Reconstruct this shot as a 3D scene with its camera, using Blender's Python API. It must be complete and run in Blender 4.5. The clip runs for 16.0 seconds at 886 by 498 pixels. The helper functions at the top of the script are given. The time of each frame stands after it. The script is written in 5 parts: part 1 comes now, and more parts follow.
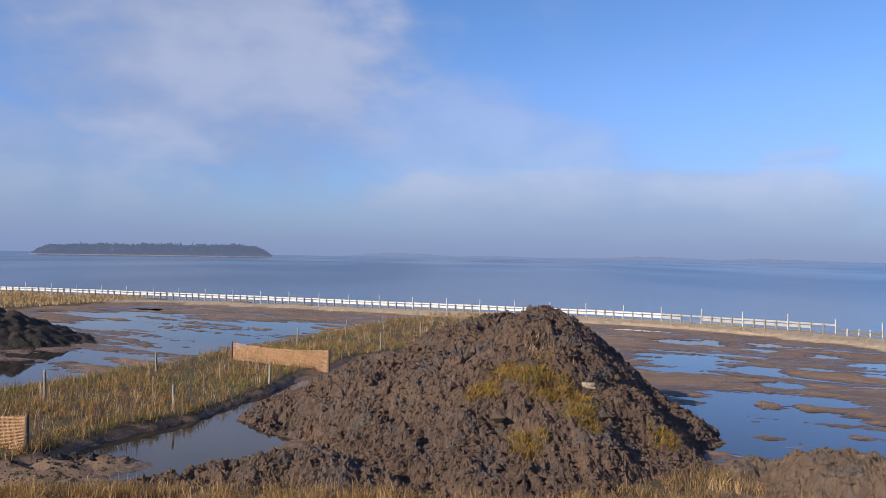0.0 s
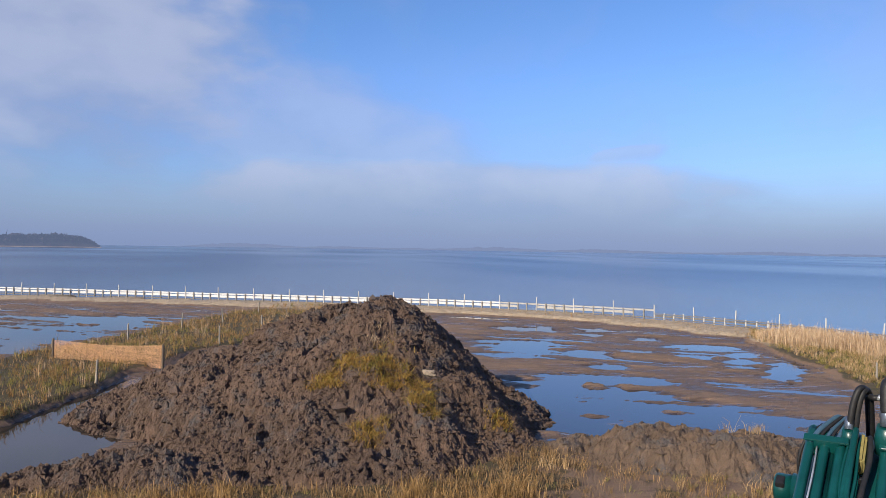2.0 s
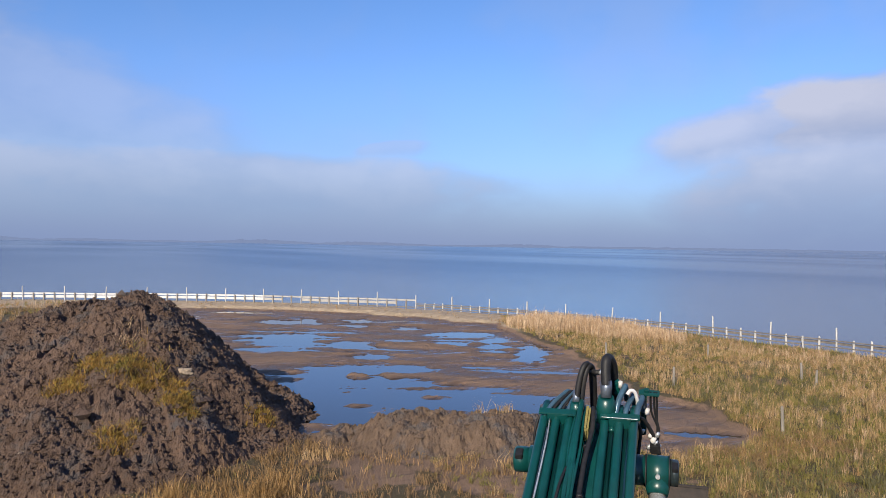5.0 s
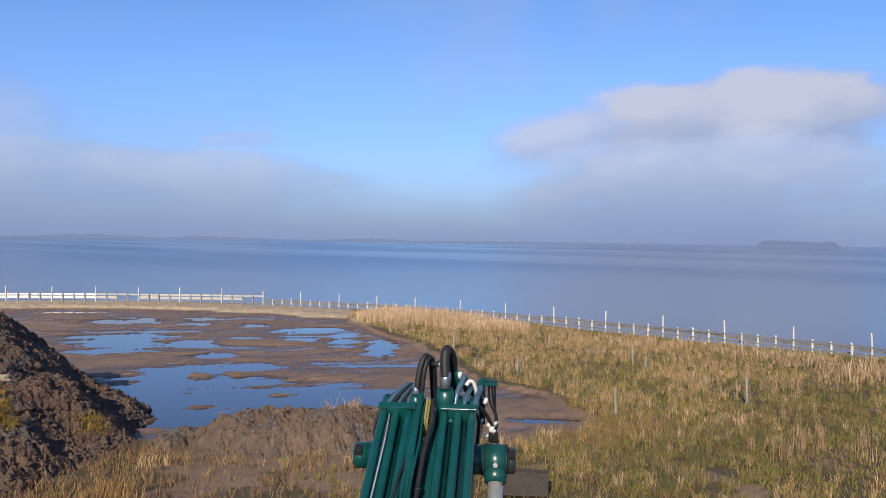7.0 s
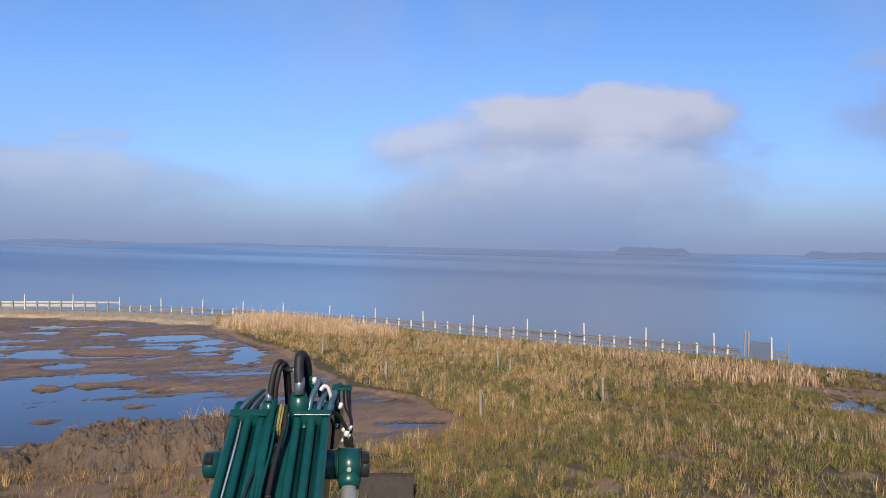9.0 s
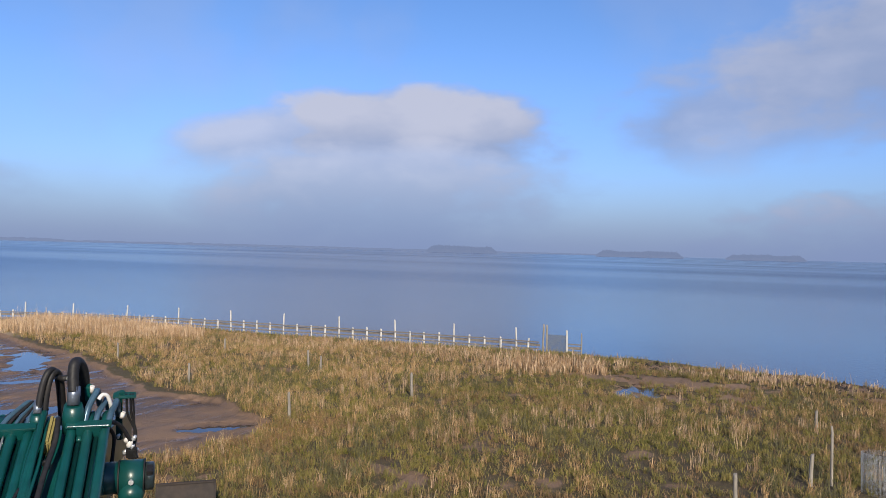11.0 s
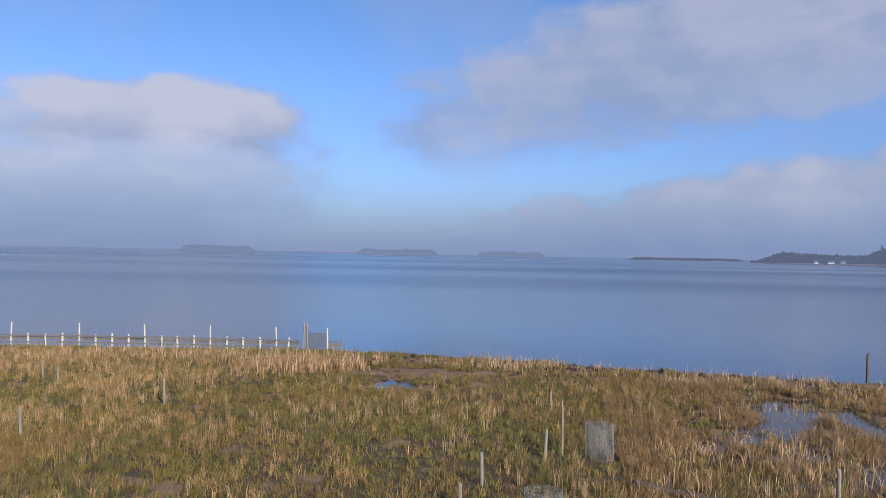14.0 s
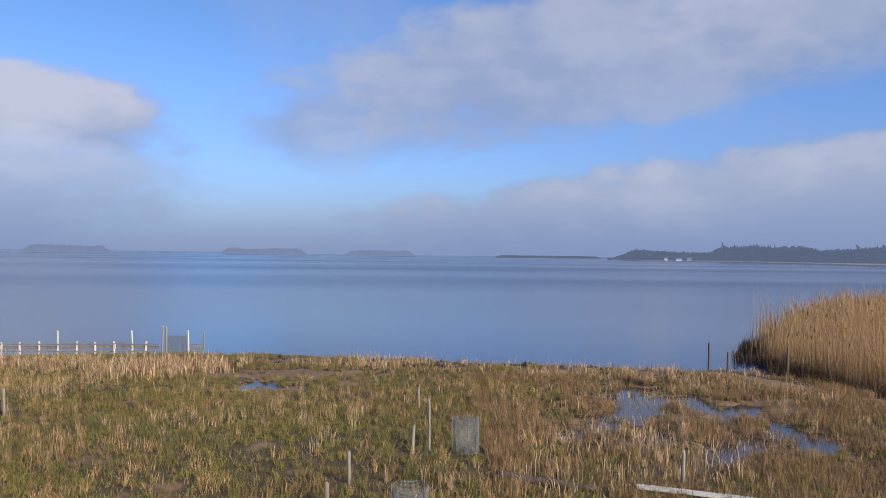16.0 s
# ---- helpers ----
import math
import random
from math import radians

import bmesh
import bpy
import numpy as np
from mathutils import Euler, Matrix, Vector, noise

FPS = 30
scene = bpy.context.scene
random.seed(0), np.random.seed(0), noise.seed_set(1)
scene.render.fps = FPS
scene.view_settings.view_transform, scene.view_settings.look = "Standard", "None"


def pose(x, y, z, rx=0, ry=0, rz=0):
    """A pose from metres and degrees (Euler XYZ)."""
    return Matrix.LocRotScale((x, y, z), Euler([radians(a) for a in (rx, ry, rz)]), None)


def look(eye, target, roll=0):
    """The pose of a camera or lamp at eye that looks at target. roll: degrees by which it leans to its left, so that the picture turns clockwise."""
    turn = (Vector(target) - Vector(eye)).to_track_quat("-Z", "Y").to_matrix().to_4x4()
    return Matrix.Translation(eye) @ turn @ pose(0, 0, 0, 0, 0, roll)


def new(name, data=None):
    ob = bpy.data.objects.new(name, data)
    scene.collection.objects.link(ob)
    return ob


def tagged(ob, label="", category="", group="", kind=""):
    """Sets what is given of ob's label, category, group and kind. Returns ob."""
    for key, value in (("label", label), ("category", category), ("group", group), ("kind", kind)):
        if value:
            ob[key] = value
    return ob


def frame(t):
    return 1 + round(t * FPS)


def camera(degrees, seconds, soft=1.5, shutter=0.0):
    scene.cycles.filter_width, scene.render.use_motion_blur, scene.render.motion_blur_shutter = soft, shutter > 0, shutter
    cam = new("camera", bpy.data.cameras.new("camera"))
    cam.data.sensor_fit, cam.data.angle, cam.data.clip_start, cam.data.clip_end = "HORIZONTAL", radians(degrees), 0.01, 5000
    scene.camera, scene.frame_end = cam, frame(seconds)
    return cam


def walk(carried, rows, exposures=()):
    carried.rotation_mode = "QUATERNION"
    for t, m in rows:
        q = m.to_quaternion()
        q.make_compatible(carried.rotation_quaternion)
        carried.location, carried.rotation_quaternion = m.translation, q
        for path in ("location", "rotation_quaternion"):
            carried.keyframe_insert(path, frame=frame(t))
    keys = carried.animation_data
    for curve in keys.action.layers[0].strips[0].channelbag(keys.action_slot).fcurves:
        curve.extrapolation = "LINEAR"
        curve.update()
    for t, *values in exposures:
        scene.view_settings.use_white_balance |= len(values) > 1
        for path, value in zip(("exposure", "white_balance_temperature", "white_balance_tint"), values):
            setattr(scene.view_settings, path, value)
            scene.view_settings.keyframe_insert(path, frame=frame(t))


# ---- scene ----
cam = camera(60.23, 16.0, soft=0.85)
# seconds, eye (metres), yaw, pitch, roll (degrees)
ROWS = [
    (0.0, 0.000, 0.000, 5.200, 0.00, 0.58, -0.88),
    (0.5, 0.108, 0.009, 5.180, -2.74, 0.51, -0.90),
    (1.0, 0.106, -0.035, 5.190, -5.68, 0.36, -0.90),
    (1.5, 0.087, -0.106, 5.203, -8.64, 0.18, -0.89),
    (2.0, 0.059, -0.148, 5.212, -11.60, 0.03, -0.87),
    (2.5, 0.050, -0.170, 5.214, -14.48, -0.10, -0.81),
    (3.0, 0.053, -0.177, 5.218, -17.29, -0.21, -0.74),
    (3.5, 0.053, -0.192, 5.221, -20.20, -0.28, -0.68),
    (4.0, 0.066, -0.193, 5.217, -23.24, -0.26, -0.80),
    (6.5, 0.204, -0.101, 5.184, -37.35, -0.48, -0.75),
    (7.0, 0.226, -0.118, 5.186, -40.20, -0.53, -0.78),
    (7.5, 0.220, -0.143, 5.188, -43.09, -0.47, -0.95),
    (8.0, 0.225, -0.156, 5.186, -45.58, -0.33, -1.11),
    (10.5, 0.318, -0.303, 5.201, -59.14, 0.17, -1.24),
    (11.0, 0.324, -0.290, 5.203, -63.70, 0.11, -1.47),
    (11.5, 0.326, -0.287, 5.205, -66.85, -0.00, -1.35),
    (12.0, 0.290, -0.336, 5.213, -69.92, -0.04, -1.24),
    (12.5, 0.214, -0.367, 5.203, -73.09, 0.05, -1.24),
    (13.0, 0.135, -0.395, 5.195, -76.22, 0.19, -1.16),
    (13.5, 0.091, -0.410, 5.183, -79.09, 0.32, -1.07),
    (14.0, 0.069, -0.412, 5.192, -81.52, 0.38, -0.94),
    (14.5, 0.055, -0.425, 5.192, -83.94, 0.42, -0.68),
    (15.0, 0.026, -0.439, 5.192, -86.37, 0.46, -0.70),
    (15.5, 0.031, -0.465, 5.185, -88.80, 0.45, -0.69),
    (16.0, 0.055, -0.471, 5.168, -91.30, 0.42, -0.64),
]
walk(cam, [(t, pose(x, y, z, 90 + pitch, roll, yaw)) for t, x, y, z, yaw, pitch, roll in ROWS],
     exposures=((0.0, 0.40), (4.0, 0.40), (8.0, 0.37), (11.0, 0.32), (14.0, 0.31), (16.0, 0.34)))

# ---- world, sun, exposure ----
SUN_EL, SUN_AZ = 26.5, 232.0        # degrees; azimuth clockwise from +y
sun_way = Vector((math.sin(radians(SUN_AZ)) * math.cos(radians(SUN_EL)), math.cos(radians(SUN_AZ)) * math.cos(radians(SUN_EL)), math.sin(radians(SUN_EL))))
sun = new("sun", bpy.data.lights.new("sun", "SUN"))
sun.data.energy, sun.data.angle, sun.data.color = 5.0, radians(0.53), (1.0, 0.88, 0.70)
sun.matrix_basis = look(sun_way * 60, (0, 0, 0))


class Nodes:
    """A short way to write node trees."""

    def __init__(self, tree):
        self.tree = tree
        tree.nodes.clear()

    def add(self, kind, ins=()):
        n = self.tree.nodes.new(kind)
        for key, value in dict(ins).items():
            self.put(n.inputs[key], value)
        return n

    def put(self, socket, value):
        if hasattr(value, "links"):
            self.tree.links.new(value, socket)
        else:
            if hasattr(socket.default_value, "__len__") and not hasattr(value, "__len__"):
                value = (value, value, value)
            if hasattr(socket.default_value, "__len__") and len(socket.default_value) == 4 and len(value) == 3:
                value = (*value, 1)
            socket.default_value = value

    def math(self, op, a, b=0.0, c=0.0, clamp=False):
        n = self.tree.nodes.new("ShaderNodeMath")
        n.operation, n.use_clamp = op, clamp
        self.put(n.inputs[0], a), self.put(n.inputs[1], b), self.put(n.inputs[2], c)
        return n.outputs[0]

    def mix(self, f, a, b):
        n = self.tree.nodes.new("ShaderNodeMix")
        n.data_type = "RGBA"
        self.put(n.inputs[0], f), self.put(n.inputs[6], a), self.put(n.inputs[7], b)
        return n.outputs[2]

    def range(self, v, a, b, c=0.0, d=1.0, smooth=True):
        n = self.tree.nodes.new("ShaderNodeMapRange")
        n.interpolation_type = "SMOOTHSTEP" if smooth else "LINEAR"
        for i, value in enumerate((v, a, b, c, d)):
            self.put(n.inputs[i], value)
        return n.outputs[0]

    def noise(self, vec, scale, detail=4.0, rough=0.55, kind="Fac"):
        n = self.add("ShaderNodeTexNoise", {"Scale": scale, "Detail": detail, "Roughness": rough, "Vector": vec})
        return n.outputs[kind]

    def stretch(self, vec, scale, turn=(0, 0, 0)):
        return self.add("ShaderNodeMapping", {"Vector": vec, "Scale": scale, "Rotation": turn}).outputs[0]

    def ramp(self, f, stops):
        n = self.tree.nodes.new("ShaderNodeValToRGB")
        while len(n.color_ramp.elements) < len(stops):
            n.color_ramp.elements.new(0.5)
        for e, (p, c) in zip(n.color_ramp.elements, stops):
            e.position, e.color = p, (*c, 1)
        self.put(n.inputs[0], f)
        return n.outputs[0]


world = bpy.data.worlds.new("sky")
scene.world = world
world.use_nodes = True
w = Nodes(world.node_tree)
way = w.add("ShaderNodeTexCoord").outputs["Generated"]
xyz = w.add("ShaderNodeSeparateXYZ", {0: way})
sx, sy, sz = xyz.outputs
sky = w.add("ShaderNodeTexSky")
sky.sky_type, sky.sun_disc, sky.sun_elevation, sky.sun_rotation = "NISHITA", False, radians(SUN_EL), radians(SUN_AZ)
sky.air_density, sky.dust_density, sky.ozone_density = 1.0, 0.3, 2.0
SKY, SKY_TINT = 0.083, (0.79, 0.975, 1.51)
scaled = w.add("ShaderNodeVectorMath", {0: sky.outputs[0]})
scaled.operation = "SCALE"
scaled.inputs[3].default_value = SKY
tint = w.add("ShaderNodeVectorMath", {0: scaled.outputs[0], 1: SKY_TINT})
tint.operation = "MULTIPLY"
pale = w.add("ShaderNodeVectorMath", {0: tint.outputs[0]})
pale.operation = "SCALE"
# azimuth and elevation in degrees
az = w.math("MULTIPLY", w.math("ARCTAN2", sx, sy), 180 / math.pi)
el = w.math("MULTIPLY", w.math("ARCSINE", sz), 180 / math.pi)
w.put(pale.inputs[3], w.range(el, 1.0, 13.0, 0.73, 1.0))
clear = w.add("ShaderNodeVectorMath", {0: pale.outputs[0], 1: w.mix(w.range(el, 7.0, 18.0), (1.0, 1.0, 1.0), (0.96, 1.05, 0.98))})
clear.operation = "MULTIPLY"
blue = clear.outputs[0]
soft = w.noise(way, 5.0, 4.0, 0.5)
fine = w.noise(w.stretch(way, (1, 1, 2.2)), 11.0, 4.0, 0.5)
ripple = w.math("ADD", w.math("MULTIPLY", w.math("SUBTRACT", soft, 0.5), 2.4), w.math("MULTIPLY", w.math("SUBTRACT", fine, 0.5), 3.2))


def bank(a, e, wa, we, slope, edge, thick, under=0.45, shine=1.0):
    """A bank of cloud round azimuth a and elevation e: half widths, its slope, how soft and how thick it is, how its underside closes, how bright its top is."""
    da = w.math("MULTIPLY", w.math("SUBTRACT", az, a), 1 / wa)
    de = w.math("MULTIPLY", w.math("SUBTRACT", w.math("SUBTRACT", el, e), w.math("MULTIPLY", w.math("SUBTRACT", az, a), slope)), 1 / we)
    low = w.math("MULTIPLY", w.math("MINIMUM", de, 0.0), under)
    up = w.math("MAXIMUM", de, 0.0)
    flat = w.math("ADD", low, up)
    d = w.math("SUBTRACT", 1.0, w.math("ADD", w.math("MULTIPLY", da, da), w.math("MULTIPLY", flat, flat)))
    body = w.math("MULTIPLY", w.range(w.math("ADD", d, w.math("MULTIPLY", ripple, 0.6)), -edge, edge), thick)
    body = w.math("MULTIPLY", body, w.range(de, -2.4, -0.2, 0.35, 1.0))
    return body, w.math("MULTIPLY", body, w.range(de, -1.2, 0.5, 0.0, shine))


BANKS = [(-17, 14.0, 15, 8.0, 0.02, 0.8, 0.72, 0.8, 0.85), (-32, 6.5, 14, 4.5, 0.0, 0.9, 0.5), (2, 9.0, 14, 4.0, -0.25, 0.9, 0.42), (14, 4.6, 20, 2.0, -0.02, 0.7, 0.62), (25, 7.2, 2.6, 0.5, 0.12, 0.6, 0.4), (-8, 12.5, 8, 3.5, -0.3, 0.9, 0.5, 0.6, 0.7),
         (53.0, 8.7, 8.5, 1.8, 0.18, 0.8, 0.78, 0.30, 1.4), (61.5, 9.3, 11.0, 2.6, 0.03, 0.45, 0.92, 0.28, 1.4), (59, 5.0, 13, 3.4, 0.02, 0.7, 0.80, 0.45, 1.1),
         (104, 14.8, 25, 5.2, 0.16, 0.5, 0.84, 0.95, 0.35), (86, 10.6, 9, 2.4, 0.12, 0.6, 0.72, 0.6, 0.2), (116, 4.8, 30, 3.1, 0.085, 0.42, 0.86, 0.45, 0.75),
         (119, 17.0, 12, 4.0, 0.1, 0.8, 0.85, 0.8, 1.0), (-75, 16, 25, 7, 0, 0.8, 0.7), (175, 14, 30, 6, 0, 0.8, 0.7), (-140, 30, 25, 8, 0, 0.9, 0.5), (60, 55, 30, 9, 0, 0.9, 0.5)]
cover = crown = 0.0
for row in BANKS:
    body, top = bank(*row)
    cover, crown = w.math("MAXIMUM", cover, body), w.math("MAXIMUM", crown, top)
veil = w.math("MULTIPLY", w.range(soft, 0.42, 0.75), 0.25)
cover = w.math("MAXIMUM", cover, veil)
lit = w.math("ADD", w.math("MULTIPLY", crown, 0.62), w.math("MULTIPLY", w.range(w.math("ADD", soft, w.math("MULTIPLY", w.math("SUBTRACT", fine, 0.5), 0.6)), 0.35, 0.7), 0.45), clamp=True)
cloud = w.mix(lit, (0.218, 0.270, 0.415), (0.44, 0.452, 0.545))
haze = w.range(el, 6.5, 0.0, 0.0, 0.85)
col = w.mix(cover, blue, cloud)
col = w.mix(haze, col, w.mix(w.range(el, 0.0, 5.0), (0.168, 0.228, 0.408), (0.212, 0.28, 0.463)))
bg = w.add("ShaderNodeBackground", {"Color": col, "Strength": 1.0})
w.add("ShaderNodeOutputWorld", {"Surface": bg.outputs[0]})

# ---- materials ----
def material(name):
    m = bpy.data.materials.new(name)
    m.use_nodes = True
    return m, Nodes(m.node_tree)


def finish(n, color, rough, bump=None, dist=0.02, metal=0.0, spec=0.5, extra=None, power=1.0):
    ins = {"Base Color": color, "Roughness": rough, "Metallic": metal, "Specular IOR Level": spec}
    if bump is not None:
        ins["Normal"] = n.add("ShaderNodeBump", {"Height": bump, "Distance": dist, "Strength": power}).outputs[0]
    ins.update(extra or {})
    p = n.add("ShaderNodeBsdfPrincipled", ins)
    n.add("ShaderNodeOutputMaterial", {"Surface": p.outputs[0]})
    return p


def mud_material(name, dry, wet, level):
    """Mud that darkens and shines where it lies close above the water level."""
    m, n = material(name)
    pos = n.add("ShaderNodeNewGeometry").outputs["Position"]
    z = n.add("ShaderNodeSeparateXYZ", {0: pos}).outputs[2]
    big, mid, small = n.noise(pos, 0.35, 5), n.noise(pos, 4.0, 8, 0.72), n.noise(pos, 26.0, 5, 0.75)
    soaked = n.range(n.math("ADD", z, n.math("MULTIPLY", n.math("SUBTRACT", mid, 0.5), 0.10)), level, level + 0.10, 1.0, 0.0)
    c = n.mix(n.range(big, 0.35, 0.65), dry, tuple(v * 0.72 for v in dry))
    grey = sum(dry) / 3
    c = n.mix(n.range(n.noise(pos, 1.1, 5, 0.65), 0.48, 0.66, 0.0, 0.75), c, (grey * 0.95, grey * 0.9, grey * 0.92))
    c = n.mix(n.range(mid, 0.45, 0.75), c, tuple(v * 1.45 for v in dry))
    c = n.mix(n.math("MULTIPLY", soaked, 0.8), c, wet)
    straw = n.range(n.noise(pos, 60.0, 3, 0.6), 0.66, 0.74, 0.0, 0.5)
    c = n.mix(straw, c, (0.22, 0.16, 0.085))
    h = n.math("ADD", n.math("MULTIPLY", mid, 0.7), n.math("MULTIPLY", small, 0.5))
    finish(n, c, n.math("SUBTRACT", 0.85, n.math("MULTIPLY", soaked, 0.5)), h, 0.10, spec=0.35)
    return m


DARKCLAY = mud_material("dark_clay", (0.034, 0.026, 0.021), (0.02, 0.016, 0.013), -5.0)
HEAP = mud_material("dug_clay", (0.115, 0.073, 0.052), (0.05, 0.038, 0.03), -5.0)
BERM = mud_material("trodden_bank_mud", (0.140, 0.094, 0.064), (0.05, 0.038, 0.03), -5.0)


def ground_material():
    m, n = material("ground_cover")
    pos = n.add("ShaderNodeNewGeometry").outputs["Position"]
    z = n.add("ShaderNodeSeparateXYZ", {0: pos}).outputs[2]
    grown = n.add("ShaderNodeAttribute")
    grown.attribute_name = "veg"
    veg = grown.outputs["Fac"]
    big, mid, small = n.noise(pos, 0.3, 5), n.noise(pos, 2.6, 6, 0.65), n.noise(pos, 20.0, 5, 0.7)
    streak = n.noise(n.stretch(pos, (0.5, 2.6, 1), (0, 0, radians(35))), 1.3, 5, 0.6)
    soaked = n.range(n.math("ADD", z, n.math("MULTIPLY", n.math("SUBTRACT", mid, 0.5), 0.08)), 0.02, 0.13, 1.0, 0.0)
    dry = n.mix(n.range(big, 0.3, 0.7), (0.235, 0.150, 0.098), (0.178, 0.114, 0.075))
    dry = n.mix(n.range(streak, 0.5, 0.7, 0, 0.6), dry, (0.085, 0.058, 0.042))
    dry = n.mix(n.range(mid, 0.5, 0.8, 0, 0.7), dry, (0.215, 0.143, 0.092))
    thin = n.noise(n.stretch(pos, (0.35, 3.2, 1), (0, 0, radians(35))), 1.0, 4, 0.6)
    film = n.math("MULTIPLY", n.range(thin, 0.50, 0.60), n.range(z, 0.05, 0.12, 1.0, 0.0))
    mud = n.mix(n.math("MULTIPLY", soaked, 0.62), dry, (0.056, 0.040, 0.030))
    turf = n.mix(n.range(mid, 0.35, 0.65), (0.060, 0.052, 0.020), (0.095, 0.070, 0.034))
    turf = n.mix(n.range(big, 0.4, 0.6, 0, 0.6), turf, (0.085, 0.060, 0.036))
    strand = n.add("ShaderNodeAttribute")
    strand.attribute_name = "strand"
    turf = n.mix(strand.outputs["Fac"], turf, n.mix(n.range(mid, 0.35, 0.65), (0.44, 0.34, 0.235), (0.30, 0.23, 0.15)))
    c = n.mix(n.range(n.math("ADD", veg, n.math("MULTIPLY", n.math("SUBTRACT", mid, 0.5), 0.7)), 0.35, 0.65), mud, turf)
    h = n.math("ADD", n.math("MULTIPLY", mid, 0.8), n.math("MULTIPLY", small, 0.7))
    h = n.math("MULTIPLY", h, n.math("SUBTRACT", 1.0, n.math("MULTIPLY", film, 0.93)))
    rough = n.math("SUBTRACT", 0.9, n.math("MULTIPLY", soaked, 0.5))
    rough = n.math("MULTIPLY", rough, n.math("SUBTRACT", 1.0, n.math("MULTIPLY", film, 0.85)))
    finish(n, c, rough, h, 0.07, spec=0.4)
    return m


GROUND = ground_material()


def water_material(name, base, scale, height, rough):
    """Calm water: long patches that a breeze ruffles lie between smooth ones."""
    m, n = material(name)
    pos = n.add("ShaderNodeNewGeometry").outputs["Position"]
    breeze = n.range(n.noise(n.stretch(pos, (1, 0.3, 1), (0, 0, radians(40))), 0.009, 2, 0.5), 0.32, 0.68)
    away = n.add("ShaderNodeVectorMath", {0: pos, 1: (25, 10, 0)})
    away.operation = "DISTANCE"
    open_water = n.range(away.outputs["Value"], 30, 160)
    breeze = n.math("ADD", n.math("MULTIPLY", breeze, 0.35), n.math("MULTIPLY", n.math("MULTIPLY", open_water, n.math("ADD", 0.55, n.math("MULTIPLY", breeze, 0.45))), 1.1))
    waves = n.math("ADD", n.noise(n.stretch(pos, (1, 2, 1), (0, 0, radians(20))), scale, 4, 0.6), n.math("MULTIPLY", n.noise(pos, scale * 4.5, 3, 0.6), 0.35))
    waves = n.math("MULTIPLY", waves, n.math("ADD", 0.3, n.math("MULTIPLY", breeze, 0.7)))
    finish(n, base, n.math("ADD", rough, n.math("MULTIPLY", breeze, rough * 1.3)), waves, height, extra={"IOR": 1.333})
    return m


LAKE = water_material("lake_water", (0.010, 0.024, 0.080), 1.6, 0.036, 0.085)
POOL = water_material("shallow_pool_water", (0.028, 0.023, 0.019), 2.5, 0.0012, 0.012)


def plant_material(name, colors, rough=0.75, patch=0.25, through_light=0.25):
    """Blades: each one its own shade, in patches of like colour."""
    m, n = material(name)
    geo = n.add("ShaderNodeNewGeometry")
    pos, own = geo.outputs["Position"], geo.outputs["Random Per Island"]
    area = n.noise(pos, patch, 4, 0.6)
    spot = n.noise(pos, 2.6, 2, 0.5)
    f = n.math("ADD", n.math("MULTIPLY", own, 0.35), n.math("ADD", n.math("MULTIPLY", n.range(area, 0.3, 0.7, smooth=False), 0.3), n.math("MULTIPLY", n.range(spot, 0.36, 0.64, smooth=False), 0.35)))
    c = n.ramp(f, [(i / (len(colors) - 1), col) for i, col in enumerate(colors)])
    c = n.mix(n.range(n.noise(pos, 5.0, 4, 0.6), 0.40, 0.64, 0, 0.72), c, n.mix(0.5, c, (0.03, 0.025, 0.012)))
    d = n.add("ShaderNodeBsdfPrincipled", {"Base Color": c, "Roughness": rough, "Specular IOR Level": 0.2})
    t = n.add("ShaderNodeBsdfTranslucent", {"Color": c})
    s = n.add("ShaderNodeMixShader", {0: through_light, 1: d.outputs[0], 2: t.outputs[0]})
    n.add("ShaderNodeOutputMaterial", {"Surface": s.outputs[0]})
    return m


GREEN = plant_material("meadow_blades", [(0.066, 0.078, 0.015), (0.215, 0.200, 0.042), (0.32, 0.255, 0.098), (0.112, 0.125, 0.026), (0.29, 0.23, 0.070)])
RUSH = plant_material("grey_green_rush_blades", [(0.080, 0.084, 0.037), (0.182, 0.163, 0.087), (0.118, 0.113, 0.049), (0.225, 0.177, 0.097)])
STRAW = plant_material("straw_blades", [(0.255, 0.160, 0.068), (0.57, 0.40, 0.205), (0.365, 0.222, 0.096), (0.71, 0.52, 0.30), (0.235, 0.146, 0.064)])
PALE = plant_material("dry_rush_blades", [(0.54, 0.385, 0.236), (0.335, 0.205, 0.11), (0.64, 0.475, 0.31), (0.43, 0.275, 0.153)])
CREAM = plant_material("cream_reed_blades", [(0.64, 0.46, 0.285), (0.42, 0.265, 0.145), (0.74, 0.555, 0.37), (0.52, 0.34, 0.19)])
WARM = plant_material("warm_straw_blades", [(0.289, 0.163, 0.058), (0.471, 0.286, 0.116), (0.214, 0.123, 0.044), (0.578, 0.374, 0.175), (0.257, 0.148, 0.053)])
SEDGE = plant_material("brown_sedge_blades", [(0.16, 0.100, 0.052), (0.26, 0.172, 0.088), (0.32, 0.205, 0.108), (0.12, 0.085, 0.040)])
TAWNY = plant_material("tawny_sedge_blades", [(0.20, 0.125, 0.068), (0.34, 0.225, 0.125), (0.26, 0.165, 0.085), (0.42, 0.29, 0.175)])
REED = plant_material("reed_stalks", [(0.46, 0.30, 0.15), (0.57, 0.385, 0.21), (0.37, 0.235, 0.115), (0.50, 0.33, 0.17)], patch=0.12, through_light=0.4)
